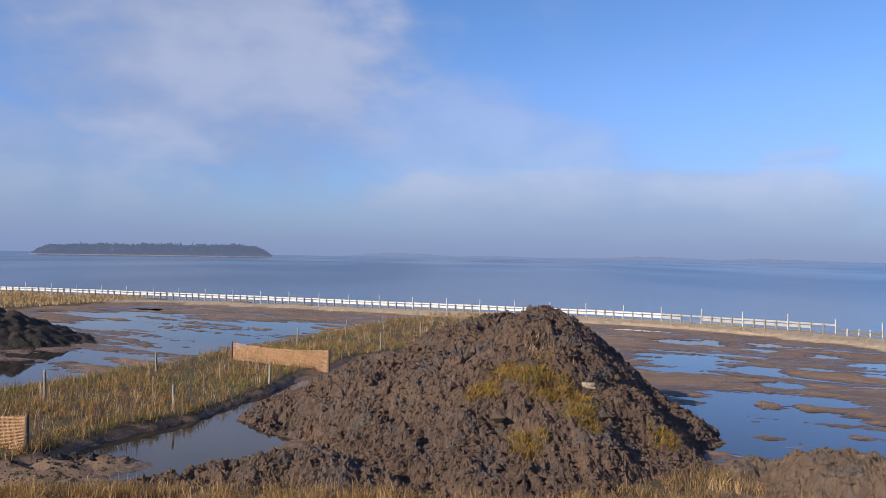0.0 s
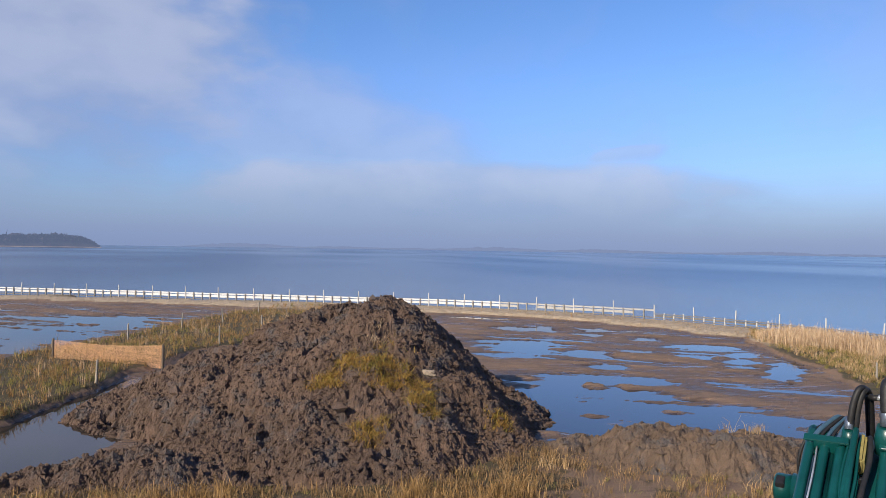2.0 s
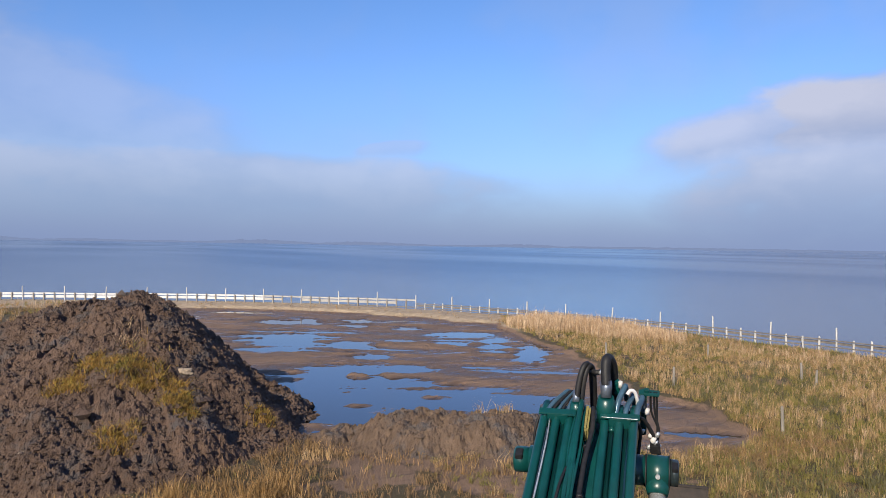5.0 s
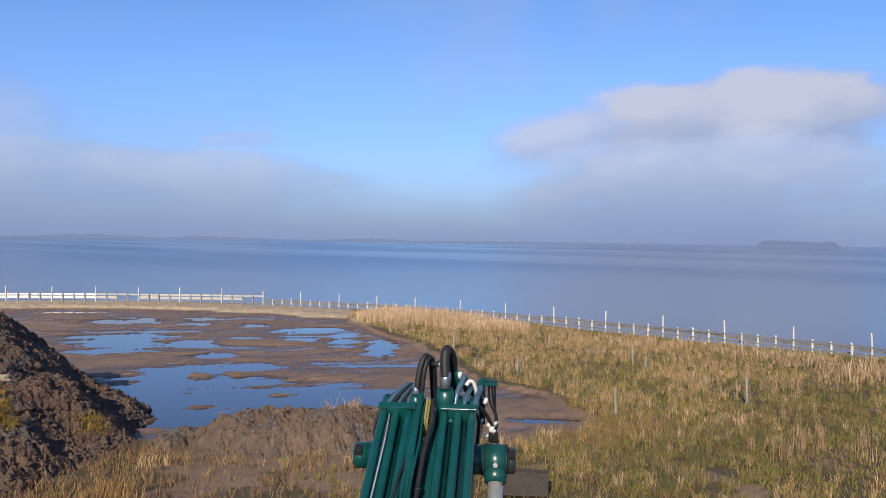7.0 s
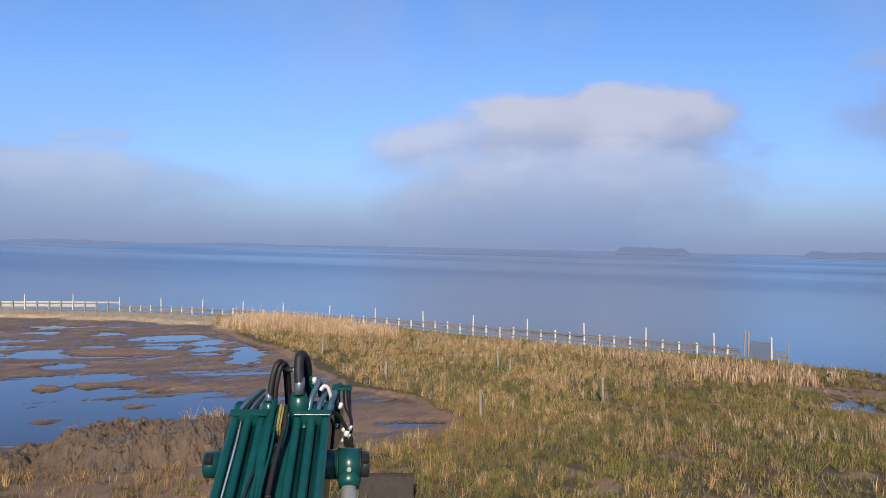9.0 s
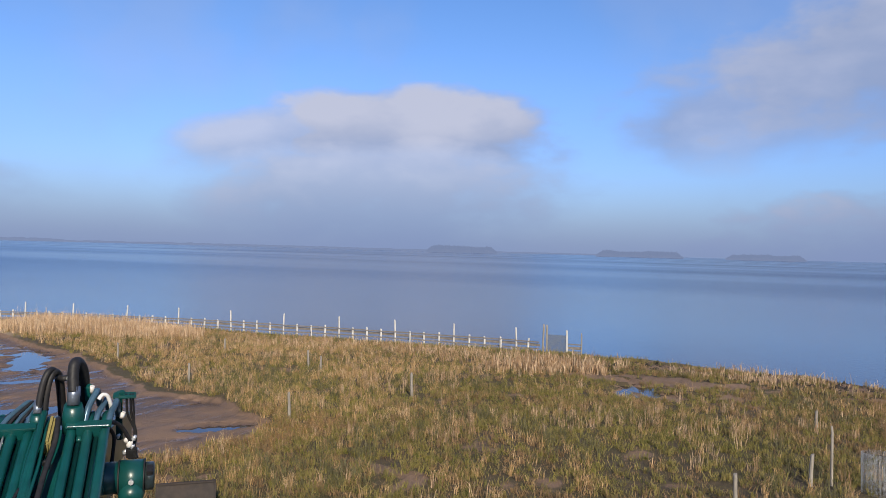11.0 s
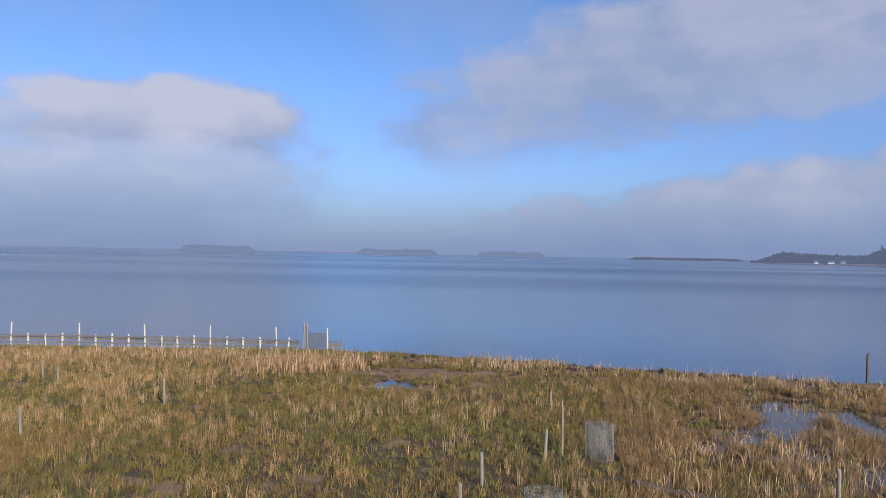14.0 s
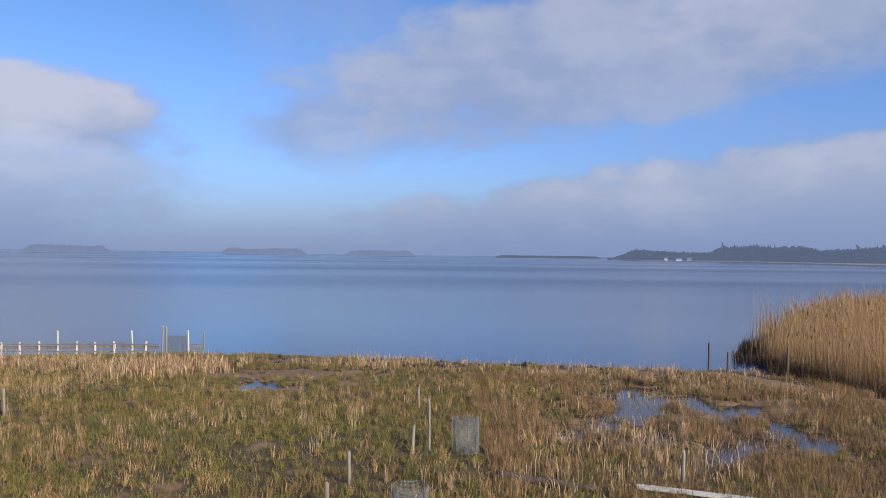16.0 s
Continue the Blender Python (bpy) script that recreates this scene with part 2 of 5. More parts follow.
WETSHADEREED = plant_material("wet_shaded_reed_stalks", [(0.07, 0.046, 0.026), (0.12, 0.078, 0.042), (0.09, 0.06, 0.032)])
PLUME = plant_material("reed_plumes", [(0.10, 0.065, 0.035), (0.16, 0.10, 0.05)])


def plain_material(name, color, rough=0.6, grain=8.0, spread=0.35, bump=0.004, metal=0.0, long=(1, 1, 1), dirt=(0.05, 0.04, 0.03), soil=0.3, spec=0.5):
    m, n = material(name)
    pos = n.add("ShaderNodeTexCoord").outputs["Object"]
    own = n.add("ShaderNodeObjectInfo").outputs["Random"]
    a, b = n.noise(n.stretch(pos, long), grain, 5, 0.6), n.noise(pos, grain * 0.2, 4, 0.6)
    c = n.mix(n.range(a, 0.3, 0.7), tuple(v * (1 - spread) for v in color), tuple(min(1, v * (1 + spread * 0.6)) for v in color))
    c = n.mix(n.range(b, 0.5, 0.75, 0, soil), c, dirt)
    c = n.mix(n.math("MULTIPLY", own, 0.25), c, tuple(v * 0.6 for v in color))
    finish(n, c, n.math("ADD", rough - 0.08, n.math("MULTIPLY", b, 0.16)), a, bump, metal, spec)
    return m


POST = plain_material("weathered_post_wood", (0.50, 0.485, 0.46), 0.8, 30, 0.35, 0.004, long=(1, 1, 0.08))
STAKEWOOD = plain_material("grey_stake_wood", (0.25, 0.225, 0.19), 0.8, 30, 0.35, 0.004, long=(1, 1, 0.08))
DARKPOST = plain_material("wet_post_wood", (0.10, 0.075, 0.055), 0.75, 30, 0.35, 0.004, long=(1, 1, 0.08))
RAIL = plain_material("weathered_rail_wood", (0.165, 0.145, 0.128), 0.8, 20, 0.4, 0.004)
WHITE = plain_material("white_board_paint", (0.58, 0.57, 0.555), 0.6, 12, 0.12, 0.002, soil=0.12)
GATEWIRE = plain_material("dark_gate_wire", (0.17, 0.18, 0.19), 0.6, 25, 0.2, 0.0)
PALEBOARD = plain_material("worn_white_board", (0.36, 0.345, 0.325), 0.7, 12, 0.2, 0.002, soil=0.2)
NET = plain_material("orange_net", (0.88, 0.52, 0.27), 0.7, 10, 0.2, 0.0)
MESHWIRE = plain_material("galvanised_wire", (0.38, 0.41, 0.45), 0.5, 25, 0.2, 0.0, metal=0.6)
PAINT = plain_material("green_machine_paint", (0.003, 0.054, 0.052), 0.32, 7, 0.22, 0.001, soil=0.22, dirt=(0.03, 0.06, 0.05))
RUBBER = plain_material("black_rubber_hose", (0.016, 0.016, 0.018), 0.55, 40, 0.3, 0.002, spec=0.3)
STEEL = plain_material("bright_steel", (0.60, 0.62, 0.64), 0.28, 20, 0.15, 0.0, metal=0.6)
DULL = plain_material("dull_grey_steel", (0.17, 0.20, 0.25), 0.42, 20, 0.2, 0.001, metal=0.7)
GREASE = plain_material("greasy_dark_steel", (0.035, 0.05, 0.055), 0.28, 20, 0.4, 0.002, metal=0.3)
BLUEPIPE = plain_material("blue_grey_steel_pipe", (0.055, 0.11, 0.16), 0.35, 20, 0.2, 0.001, metal=0.3)
RUST = plain_material("rusty_brown_steel", (0.024, 0.017, 0.014), 0.7, 9, 0.4, 0.003, dirt=(0.05, 0.03, 0.02), soil=0.4)
YELLOW = plain_material("dull_yellow", (0.27, 0.225, 0.075), 0.8, 20, 0.3, 0.003)

# ---- helpers for shapes ----
def box(bm, cx, cy, cz, lx, ly, lz, m=None, bevel=0.0):
    got = bmesh.ops.create_cube(bm, size=1.0)["verts"]
    bmesh.ops.scale(bm, vec=(lx, ly, lz), verts=got)
    if bevel:
        edges = list({e for v in got for e in v.link_edges})
        got = list({v for f in bmesh.ops.bevel(bm, geom=edges, offset=bevel, segments=2, affect="EDGES")["faces"] for v in f.verts} | {v for v in got if v.is_valid})
    bmesh.ops.translate(bm, vec=(cx, cy, cz), verts=got)
    if m is not None:
        bmesh.ops.transform(bm, matrix=m, verts=got)
    return got


def tube(bm, points, radii, sides=8, cap=True):
    """A tube along points; radii one number or one a point."""
    pts = [Vector(p) for p in points]
    if not hasattr(radii, "__len__"):
        radii = [radii] * len(pts)
    rings, side = [], None
    for i, p in enumerate(pts):
        d = (pts[min(i + 1, len(pts) - 1)] - pts[max(i - 1, 0)]).normalized()
        if side is None:
            side = d.orthogonal().normalized()
        side = (side - d * side.dot(d)).normalized()
        up = d.cross(side)
        rings.append([bm.verts.new(p + (side * math.cos(2 * math.pi * k / sides) + up * math.sin(2 * math.pi * k / sides)) * radii[i]) for k in range(sides)])
    for a, b in zip(rings, rings[1:]):
        for k in range(sides):
            f = bm.faces.new((a[k], a[(k + 1) % sides], b[(k + 1) % sides], b[k]))
            f.smooth = True
    if cap:
        bm.faces.new(rings[0][::-1])
        bm.faces.new(rings[-1])


def mesh_of(bm, name, mat):
    bmesh.ops.recalc_face_normals(bm, faces=bm.faces)
    me = bpy.data.meshes.new(name)
    bm.to_mesh(me)
    bm.free()
    me.materials.append(mat)
    return me


def part(name, bm, mat, parent, label=""):
    """Links a bmesh (in world metres, or a ready mesh) as one part of a thing or of another part."""
    me = bm if isinstance(bm, bpy.types.Mesh) else mesh_of(bm, name, mat)
    ob = new(name, me)
    ob.parent = parent
    ob.matrix_parent_inverse = parent.matrix_basis.inverted() if parent.parent is None else Matrix()
    return tagged(ob, label) if label else ob


def thing(name, x, y, z, label, category, group="", kind=""):
    ob = new(name)
    ob.matrix_basis = Matrix.Translation((x, y, z))
    return tagged(ob, label, category, group, kind)


def mesh_from_arrays(name, verts, faces_flat, sizes, mat, smooth=False):
    me = bpy.data.meshes.new(name)
    me.vertices.add(len(verts))
    me.vertices.foreach_set("co", np.asarray(verts, dtype=np.float32).ravel())
    me.loops.add(len(faces_flat))
    me.loops.foreach_set("vertex_index", np.asarray(faces_flat, dtype=np.int32))
    starts = np.concatenate([[0], np.cumsum(sizes)[:-1]]).astype(np.int32)
    me.polygons.add(len(sizes))
    me.polygons.foreach_set("loop_start", starts)
    me.polygons.foreach_set("use_smooth", np.full(len(sizes), smooth, dtype=bool))
    me.update(calc_edges=True)
    me.validate()
    me.materials.append(mat)
    return me


# ---- vectorised noise and plan shapes ----
def lattice(ix, iy, seed):
    h = (ix.astype(np.int64) * 374761393 + iy.astype(np.int64) * 668265263 + seed * 974711) & 0x7FFFFFFF
    h = ((h ^ (h >> 13)) * 1274126177) & 0x7FFFFFFF
    return ((h ^ (h >> 16)) & 0xFFFF) / 65535.0


def vnoise(x, y, seed=0):
    ix, iy = np.floor(x), np.floor(y)
    fx, fy = x - ix, y - iy
    fx, fy = fx * fx * (3 - 2 * fx), fy * fy * (3 - 2 * fy)
    a, b = lattice(ix, iy, seed), lattice(ix + 1, iy, seed)
    c, d = lattice(ix, iy + 1, seed), lattice(ix + 1, iy + 1, seed)
    return (a * (1 - fx) + b * fx) * (1 - fy) + (c * (1 - fx) + d * fx) * fy - 0.5


def fbm(x, y, octaves=4, seed=0, gain=0.5):
    v, amp = 0.0, 1.0
    for k in range(octaves):
        c, s = math.cos(k * 0.9), math.sin(k * 0.9)
        v = v + amp * vnoise((x * c - y * s) * 2.07 ** k + 17.3 * k, (x * s + y * c) * 2.07 ** k - 9.1 * k, seed + k)
        amp *= gain
    return v


def smooth(a, b, v):
    t = np.clip((v - a) / (b - a), 0, 1)
    return t * t * (3 - 2 * t)


def inside(x, y, poly):
    """Signed distance to a polygon's edge, positive inside."""
    d = np.full(np.shape(x), 1e9)
    odd = np.zeros(np.shape(x), dtype=bool)
    for (ax, ay), (bx, by) in zip(poly, poly[1:] + poly[:1]):
        ex, ey = bx - ax, by - ay
        t = np.clip(((x - ax) * ex + (y - ay) * ey) / (ex * ex + ey * ey), 0, 1)
        d = np.minimum(d, np.hypot(x - ax - t * ex, y - ay - t * ey))
        if ay != by:
            odd ^= ((ay > y) != (by > y)) & (x < ex * (y - ay) / ey + ax)
    return np.where(odd, d, -d)


def pool(x, y, cx, cy, rx, ry, turn=0.0):
    c, s = math.cos(radians(turn)), math.sin(radians(turn))
    u, v = ((x - cx) * c + (y - cy) * s) / rx, (-(x - cx) * s + (y - cy) * c) / ry
    return 1 - np.sqrt(u * u + v * v)


# the fence along the lake, from far to its end in the meadow: bearing (degrees from +y) and distance from the eye
FENCE_WAY = [(-33, 109), (-28.4, 101), (-22.3, 90.5), (-17, 83.5), (-11.2, 77.7), (-4.6, 72.3), (0.3, 69.6), (5.3, 67.4), (10.3, 66.0), (15.8, 63.9), (21.2, 61.7), (26.9, 59.9), (32.2, 56.9), (38.2, 53.4), (44.9, 49.5), (52.3, 45.6), (60.4, 42.7), (64.8, 41.3), (69.6, 40.2), (71.4, 39.8)]


def on_fence(a):
    r = np.interp(a, [p[0] for p in FENCE_WAY], [p[1] for p in FENCE_WAY])
    return 0.12 + math.sin(radians(a)) * r, -0.2 + math.cos(radians(a)) * r


SHORE = [(-75, 100), (-53, 91.5), (-32, 83), (-10, 75), (1, 70.2), (12, 66.0), (20.8, 60.2), (26, 54.5), (29.2, 49.5), (32, 43.2), (33.9, 38), (34.8, 32), (35.4, 26), (36.0, 22), (36.8, 17), (37.2, 12.2), (37.8, 10.2),
         (37.4, 6), (36.6, 1), (35.3, -4), (34.1, -9), (33.7, -13.2), (33.2, -14.7), (31.4, -15.9), (26.6, -17.1), (18, -21), (5, -28), (-20, -40), (-60, -45), (-120, -20), (-120, 115)]
MEADOW = [(27.6, 42), (25.8, 36.9), (23.9, 30.6), (21.6, 24.4), (19.5, 20.2), (19.3, 17.2), (17.6, 13.9), (15.8, 13.0), (13.4, 13.8), (11.2, 14.8), (9.6, 15.3), (8.0, 16.2), (7.2, 17.6), (6.2, 18.6), (5.2, 17.8), (4.3, 16.8), (2.0, 15.6), (-3, 16.2), (-7, 16.4), (-11, 15.5), (-30, 15), (-30, -60), (60, -60), (60, 42), (34.2, 40), (31, 46)]
STRIP = [(-30, 17), (-11.5, 16.2), (-10.1, 18.0), (-9.2, 20.5), (-8.2, 23.2), (-7.3, 26), (-6.4, 28.8), (-5.4, 33), (-3.9, 37.8), (0.2, 47), (4.5, 60), (4.0, 64), (0.9, 66.5), (-2.8, 60.4), (-6.2, 52), (-8.3, 44.8), (-10.5, 38.1), (-12, 35.9), (-13.8, 32.2), (-15.5, 27.4), (-19, 23.5), (-30, 21)]
FARGRASS = [(-80, 58), (-38, 64), (-34.5, 68.4), (-31.4, 77.5), (-32, 82.5), (-53, 91), (-80, 101)]
POOLS = [(11.5, 28.0, 2.5, 3.0, -22), (13.9, 28.1, 1.2, 1.1, -26), (10.4, 22.7, 2.8, 3.8, -24), (13.6, 21.4, 2.8, 2.4, -32), (9.0, 24.6, 1.9, 2.8, 0), (12.7, 39.2, 2.8, 4.2, -18), (15.1, 36.6, 1.7, 2.2, -22), (14.2, 32.1, 1.0, 1.0, -24), (18.0, 36.7, 1.8, 0.9, -26), (21.1, 41.8, 1.3, 1.4, -27),
         (22.7, 38.0, 2.1, 1.6, -31), (20.3, 34.5, 1.5, 1.6, -30), (21.4, 32.8, 1.1, 3.4, -33), (21.8, 29.9, 1.0, 4.2, -36), (15.7, 48.7, 3.4, 1.6, -18), (18.5, 44.4, 1.0, 1.2, -22), (20.0, 47.1, 1.8, 1.4, -23), (16.6, 15.2, 1.2, 0.45, -47),
         (-14.5, 46.5, 4.6, 9.5, 22), (-11.0, 53.0, 3.4, 6.0, 10), (-17.6, 32.0, 2.2, 4.6, 20), (-18.5, 37.0, 4.4, 3.2, 20), (-22, 55, 6.0, 5.5, 30), (-27, 63, 8.0, 3.0, -20), (-28, 70, 5.5, 1.8, -15),
         (-6.9, 20.6, 2.3, 3.0, -8), (-6.5, 25.0, 1.0, 4.6, -12), (-5.4, 18.8, 1.3, 1.0, 0), (-21, 31, 2.5, 5.0, 40)]
ISLETS = [(11.7, 27.3, 0.55, 0.8, -23), (13.1, 27.2, 0.45, 0.9, -26), (15.6, 25.6, 2.2, 1.3, -30), (15.8, 44.9, 2.3, 1.5, -19), (9.7, 22.0, 1.0, 1.0, -23)]
MARSH = [(26.9, -7.4, 3.2, 3.9, -105), (21.6, -4.9, 1.3, 2.0, -101), (21.1, -6.9, 1.2, 1.6, -106), (19.9, -8.8, 0.9, 3.0, -112), (21.1, -11.5, 1.9, 1.7, -118), (17.2, -10.3, 0.9, 1.4, -120), (24.0, -9.6, 1.4, 1.6, 0), (28.6, 5.5, 1.6, 1.8, -78)]


def land(x, y, want_veg=False):
    """Height of the ground, or how much of it is grown over."""
    ragged = fbm(x * 0.5, y * 0.5, 4, 5) * 1.6
    shore = inside(x, y, SHORE) + ragged * 0.5
    mead, strip, far = (inside(x, y, p) + ragged * 0.45 for p in (MEADOW, STRIP, FARGRASS))
    bank_side = 3.1 - np.abs(inside(x, y, SHORE) - 2.2) + ragged * 0.8
    bank_side = np.where((y > 36) & (x > -32), np.minimum(bank_side, 2.0), -1.0)
    marsh = np.max([pool(x, y, *p) for p in MARSH], axis=0) + fbm(x * 0.9, y * 0.9, 4, 31) * 1.1 + fbm(x * 2.6, y * 2.6, 3, 34, 0.6) * 0.8 - 0.12
    veg = np.maximum.reduce([smooth(-0.15, 0.25, mead), smooth(-0.1, 0.2, strip), smooth(-0.1, 0.3, far), smooth(0.0, 1.2, bank_side)])
    soak = pool(x, y, 23.5, -9.2, 7.6, 5.6, -25) + fbm(x * 0.7, y * 0.7, 3, 35) * 0.7
    veg = veg * (1 - smooth(0.0, 0.3, marsh)) * smooth(-0.2, 0.4, shore) * (1 - 0.6 * smooth(0.0, 0.4, soak))
    berm = np.clip(pool(x, y, 9.9, 16.8, 3.8, 1.9, -22), 0, 1)
    bare = np.maximum(pool(x, y, 31.4, 4.4, 1.2, 3.4, 6), pool(x, y, 28.6, 5.2, 1.6, 1.5)) + fbm(x * 1.3, y * 1.3, 4, 36, 0.6) * 1.1
    rim_d = inside(x, y, SHORE)
    worn = smooth(4.2, 2.6, rim_d) * smooth(8.5, 6.0, y) * smooth(-14, -10, y) * smooth(-0.2, 0.1, fbm(x * 0.9, y * 0.9, 4, 38, 0.6))
    veg = veg * (1 - smooth(0.0, 0.35, bare)) * (1 - 0.9 * worn)
    scraped = smooth(-0.1, 0.3, pool(x, y, 9.2, 14.6, 4.4, 2.6, -20) + fbm(x * 0.9, y * 0.9, 4, 45, 0.6) * 1.1)
    veg = veg * (1 - 0.85 * scraped)
    near_mud = smooth(0.05, 0.4, berm + fbm(x * 0.8, y * 0.8, 3, 8) * 0.45)
    trod = smooth(0.12, 0.3, fbm(x * 0.33, y * 0.33, 4, 41)) * smooth(15.5, 12.5, np.hypot(x, y - 2) * 0.0 + np.abs(y - 13.5) * 4) * smooth(13, 10, x)
    veg = np.where(mead > 0, veg * (1 - near_mud) * (1 - 0.5 * trod), veg)
    path = np.min([np.hypot(x - a, y - b) for a, b in zip(np.linspace(33.2, 23.5, 28), np.linspace(-12.6, -17.6, 28))], axis=0)
    veg = veg * smooth(0.35, 0.9, path + ragged * 0.3)
    near = np.hypot(x, y) + fbm(x * 0.5, y * 0.5, 3, 43) * 5
    veg = np.where(mead > 0, veg * (0.92 + 0.08 * smooth(14.0, 18.0, near)), veg)
    if want_veg:
        return veg
    c, s = math.cos(radians(-35)), math.sin(radians(-35))
    u, v = x * c + y * s, -x * s + y * c
    flat = 0.075 + fbm(u * 0.16, v * 0.95, 5, 3, 0.6) * 0.11 + fbm(x * 1.3, y * 1.3, 4, 4) * 0.035
    c, s = math.cos(radians(-22)), math.sin(radians(-22))
    p, q = x * c + y * s, -x * s + y * c
    fingers = fbm(p * 0.28, q * 1.5, 5, 11, 0.62) * 0.8 + fbm(p * 0.5, q * 3.2, 3, 12, 0.6) * 0.5
    wet = np.max([pool(x, y, *k) for k in POOLS], axis=0) + np.where(x > 6, fingers, fbm(u * 0.22, v * 1.3, 5, 11, 0.6) * 0.75 + fbm(u * 0.35, v * 2.4, 3, 12) * 0.45 + fbm(x * 1.6, y * 1.6, 4, 14, 0.65) * 0.5)
    wet = wet - smooth(0.0, 0.35, np.max([pool(x, y, *p) for p in ISLETS], axis=0) + fbm(x * 1.4, y * 1.4, 3, 18) * 0.5) * 0.75
    flat = flat - smooth(-0.25, 0.55, wet) * 0.13
    flat = flat - smooth(0.0, 0.35, pool(x, y, -6.3, 21.8, 2.3, 4.4, -8) + fbm(x * 0.9, y * 0.9, 3, 17) * 0.25) * 0.12
    ditch = smooth(-1.7, -1.0, strip) * smooth(0.1, -0.15, strip) * smooth(0, 0.6, x + 10.4 - (y - 17) * 0.31) * smooth(33, 30, y) * smooth(18.3, 19.3, y)
    flat = flat - 0.2 * ditch
    h = flat
    for d, top in ((mead, 0.24), (strip, 0.29), (far, 0.3)):
        h = np.maximum(h, flat * (1 - smooth(-0.15, 0.12, d)) + smooth(-0.15, 0.12, d) * (top + fbm(x * 0.35, y * 0.35, 3, 7) * 0.12))
    h = np.maximum(h, smooth(0.0, 1.5, bank_side) * 0.3)
    h = h - 0.06 * smooth(0.0, 0.5, soak)
    h = h - smooth(-0.35, 0.35, marsh) * (0.19 + fbm(x * 1.6, y * 1.6, 3, 33) * 0.12)
    h = h + np.clip(pool(x, y, -8.6, 18.2, 1.9, 0.9, 15), 0, 1) * (0.28 + fbm(x * 2.6, y * 2.6, 4, 13, 0.6) * 0.5)
    h = h + smooth(13.5, 6.0, np.hypot(x, y)) * 0.85
    depth = smooth(0.6, -1.2, shore)
    return h * (1 - depth) - 0.9 * depth


def axis(lo, hi, step, reach):
    core = list(np.arange(lo, hi + step / 2, step))
    out, d, p = [], step, core[-1]
    while p < reach:
        d *= 1.35
        p += d
        out.append(p)
    back, d, p = [], step, core[0]
    while p > -reach:
        d *= 1.35
        p -= d
        back.append(p)
    return np.array(back[::-1] + core + out)


def sheet(name, xs, ys, hfun, mat):
    gx, gy = np.meshgrid(xs, ys)
    z = hfun(gx.ravel(), gy.ravel())
    nx, ny = len(xs), len(ys)
    i = (np.arange(ny - 1)[:, None] * nx + np.arange(nx - 1)[None, :]).ravel()
    faces = np.stack([i, i + 1, i + nx + 1, i + nx], 1)
    return mesh_from_arrays(name, np.stack([gx.ravel(), gy.ravel(), z], 1), faces.ravel(), np.full(len(faces), 4), mat, True), gx.ravel(), gy.ravel()


gmesh, gx, gy = sheet("ground", axis(-27, 40, 0.195, 4900), axis(-18, 68, 0.195, 4900), land, GROUND)
attr = gmesh.attributes.new("veg", "FLOAT", "POINT")
attr.data.foreach_set("value", land(gx, gy, True).astype(np.float32))
attr = gmesh.attributes.new("strand", "FLOAT", "POINT")
attr.data.foreach_set("value", (smooth(0.3, 1.0, inside(gx, gy, SHORE)) * smooth(9.0, 7.0, inside(gx, gy, SHORE)) * smooth(34, 40, gy) * (gx > -34)).astype(np.float32))
tagged(new("ground", gmesh), "wet brown mud flats and rough marsh ground beside a lake", "ground", kind="structure")

lake_mesh, _, _ = sheet("lake", np.linspace(-4900, 4900, 8), np.linspace(-4900, 4900, 8), lambda x, y: x * 0.0, LAKE)
tagged(new("water", lake_mesh), "calm blue lake water with a light breeze", "lake", kind="structure")
pool_mesh, _, _ = sheet("pool", np.linspace(-34, 24.5, 6), np.linspace(14, 66, 6), lambda x, y: x * 0.0 + 0.028, POOL)
tagged(new("puddle_water", pool_mesh), "still shallow water standing in puddles on the mud", "puddle", kind="structure")
marsh_mesh, _, _ = sheet("marsh", np.linspace(16, 31, 4), np.linspace(-15, 8, 4), lambda x, y: x * 0.0 + 0.10, POOL)
tagged(new("marsh_water", marsh_mesh), "shallow water between the rushes of the marsh meadow", "puddle", kind="structure")


# ---- the heap of dug clay ----
def heap_height(x, y):
    dx, dy = x - 3.1, y - 25.0
    a = np.where(dx < 0, 9.2 - 1.1 * smooth(0, -4, dy), 5.2)
    b = np.where(dy < 0, 9.9 - 1.7 * smooth(0, 2, dx), 6.5)
    wob = 1 + fbm(x * 0.35, y * 0.35, 3, 21) * 0.22
    r = np.sqrt((dx / a) ** 2 + (dy / b) ** 2) * wob
    top = 3.55 * (1 - np.clip(r, 0, 1.2) ** np.where(dx < 0, 1.22, 1.4))
    top = top - 0.25 * smooth(0.45, 0.0, np.hypot((dx - 0.9) / 1.6, dy / 2))
    top = np.maximum(top, np.clip(pool(x, y, -3.3, 16.9, 3.0, 1.7, -8) + fbm(x * 0.9, y * 0.9, 3, 28) * 0.5, -0.4, 0.7) * 0.85)
    lumps = fbm(x * 0.8, y * 0.8, 3, 22) * 0.42 + fbm(x * 2.0, y * 2.0, 3, 23, 0.6) * 0.18
    rough = smooth(-0.25, 0.2, fbm(x * 0.6, y * 0.6, 3, 29))
    clod = -np.abs(fbm(x * 4.2, y * 4.2, 4, 24, 0.7)) * 0.15 * (0.4 + 0.6 * rough) + fbm(x * 9.0, y * 9.0, 2, 25, 0.8) * 0.12
    clod = clod - np.maximum(fbm(x * 1.5, y * 1.5, 3, 20, 0.6) - 0.18, 0) * 0.7 + 0.06
    return top + lumps * smooth(-0.1, 1.0, top) + clod


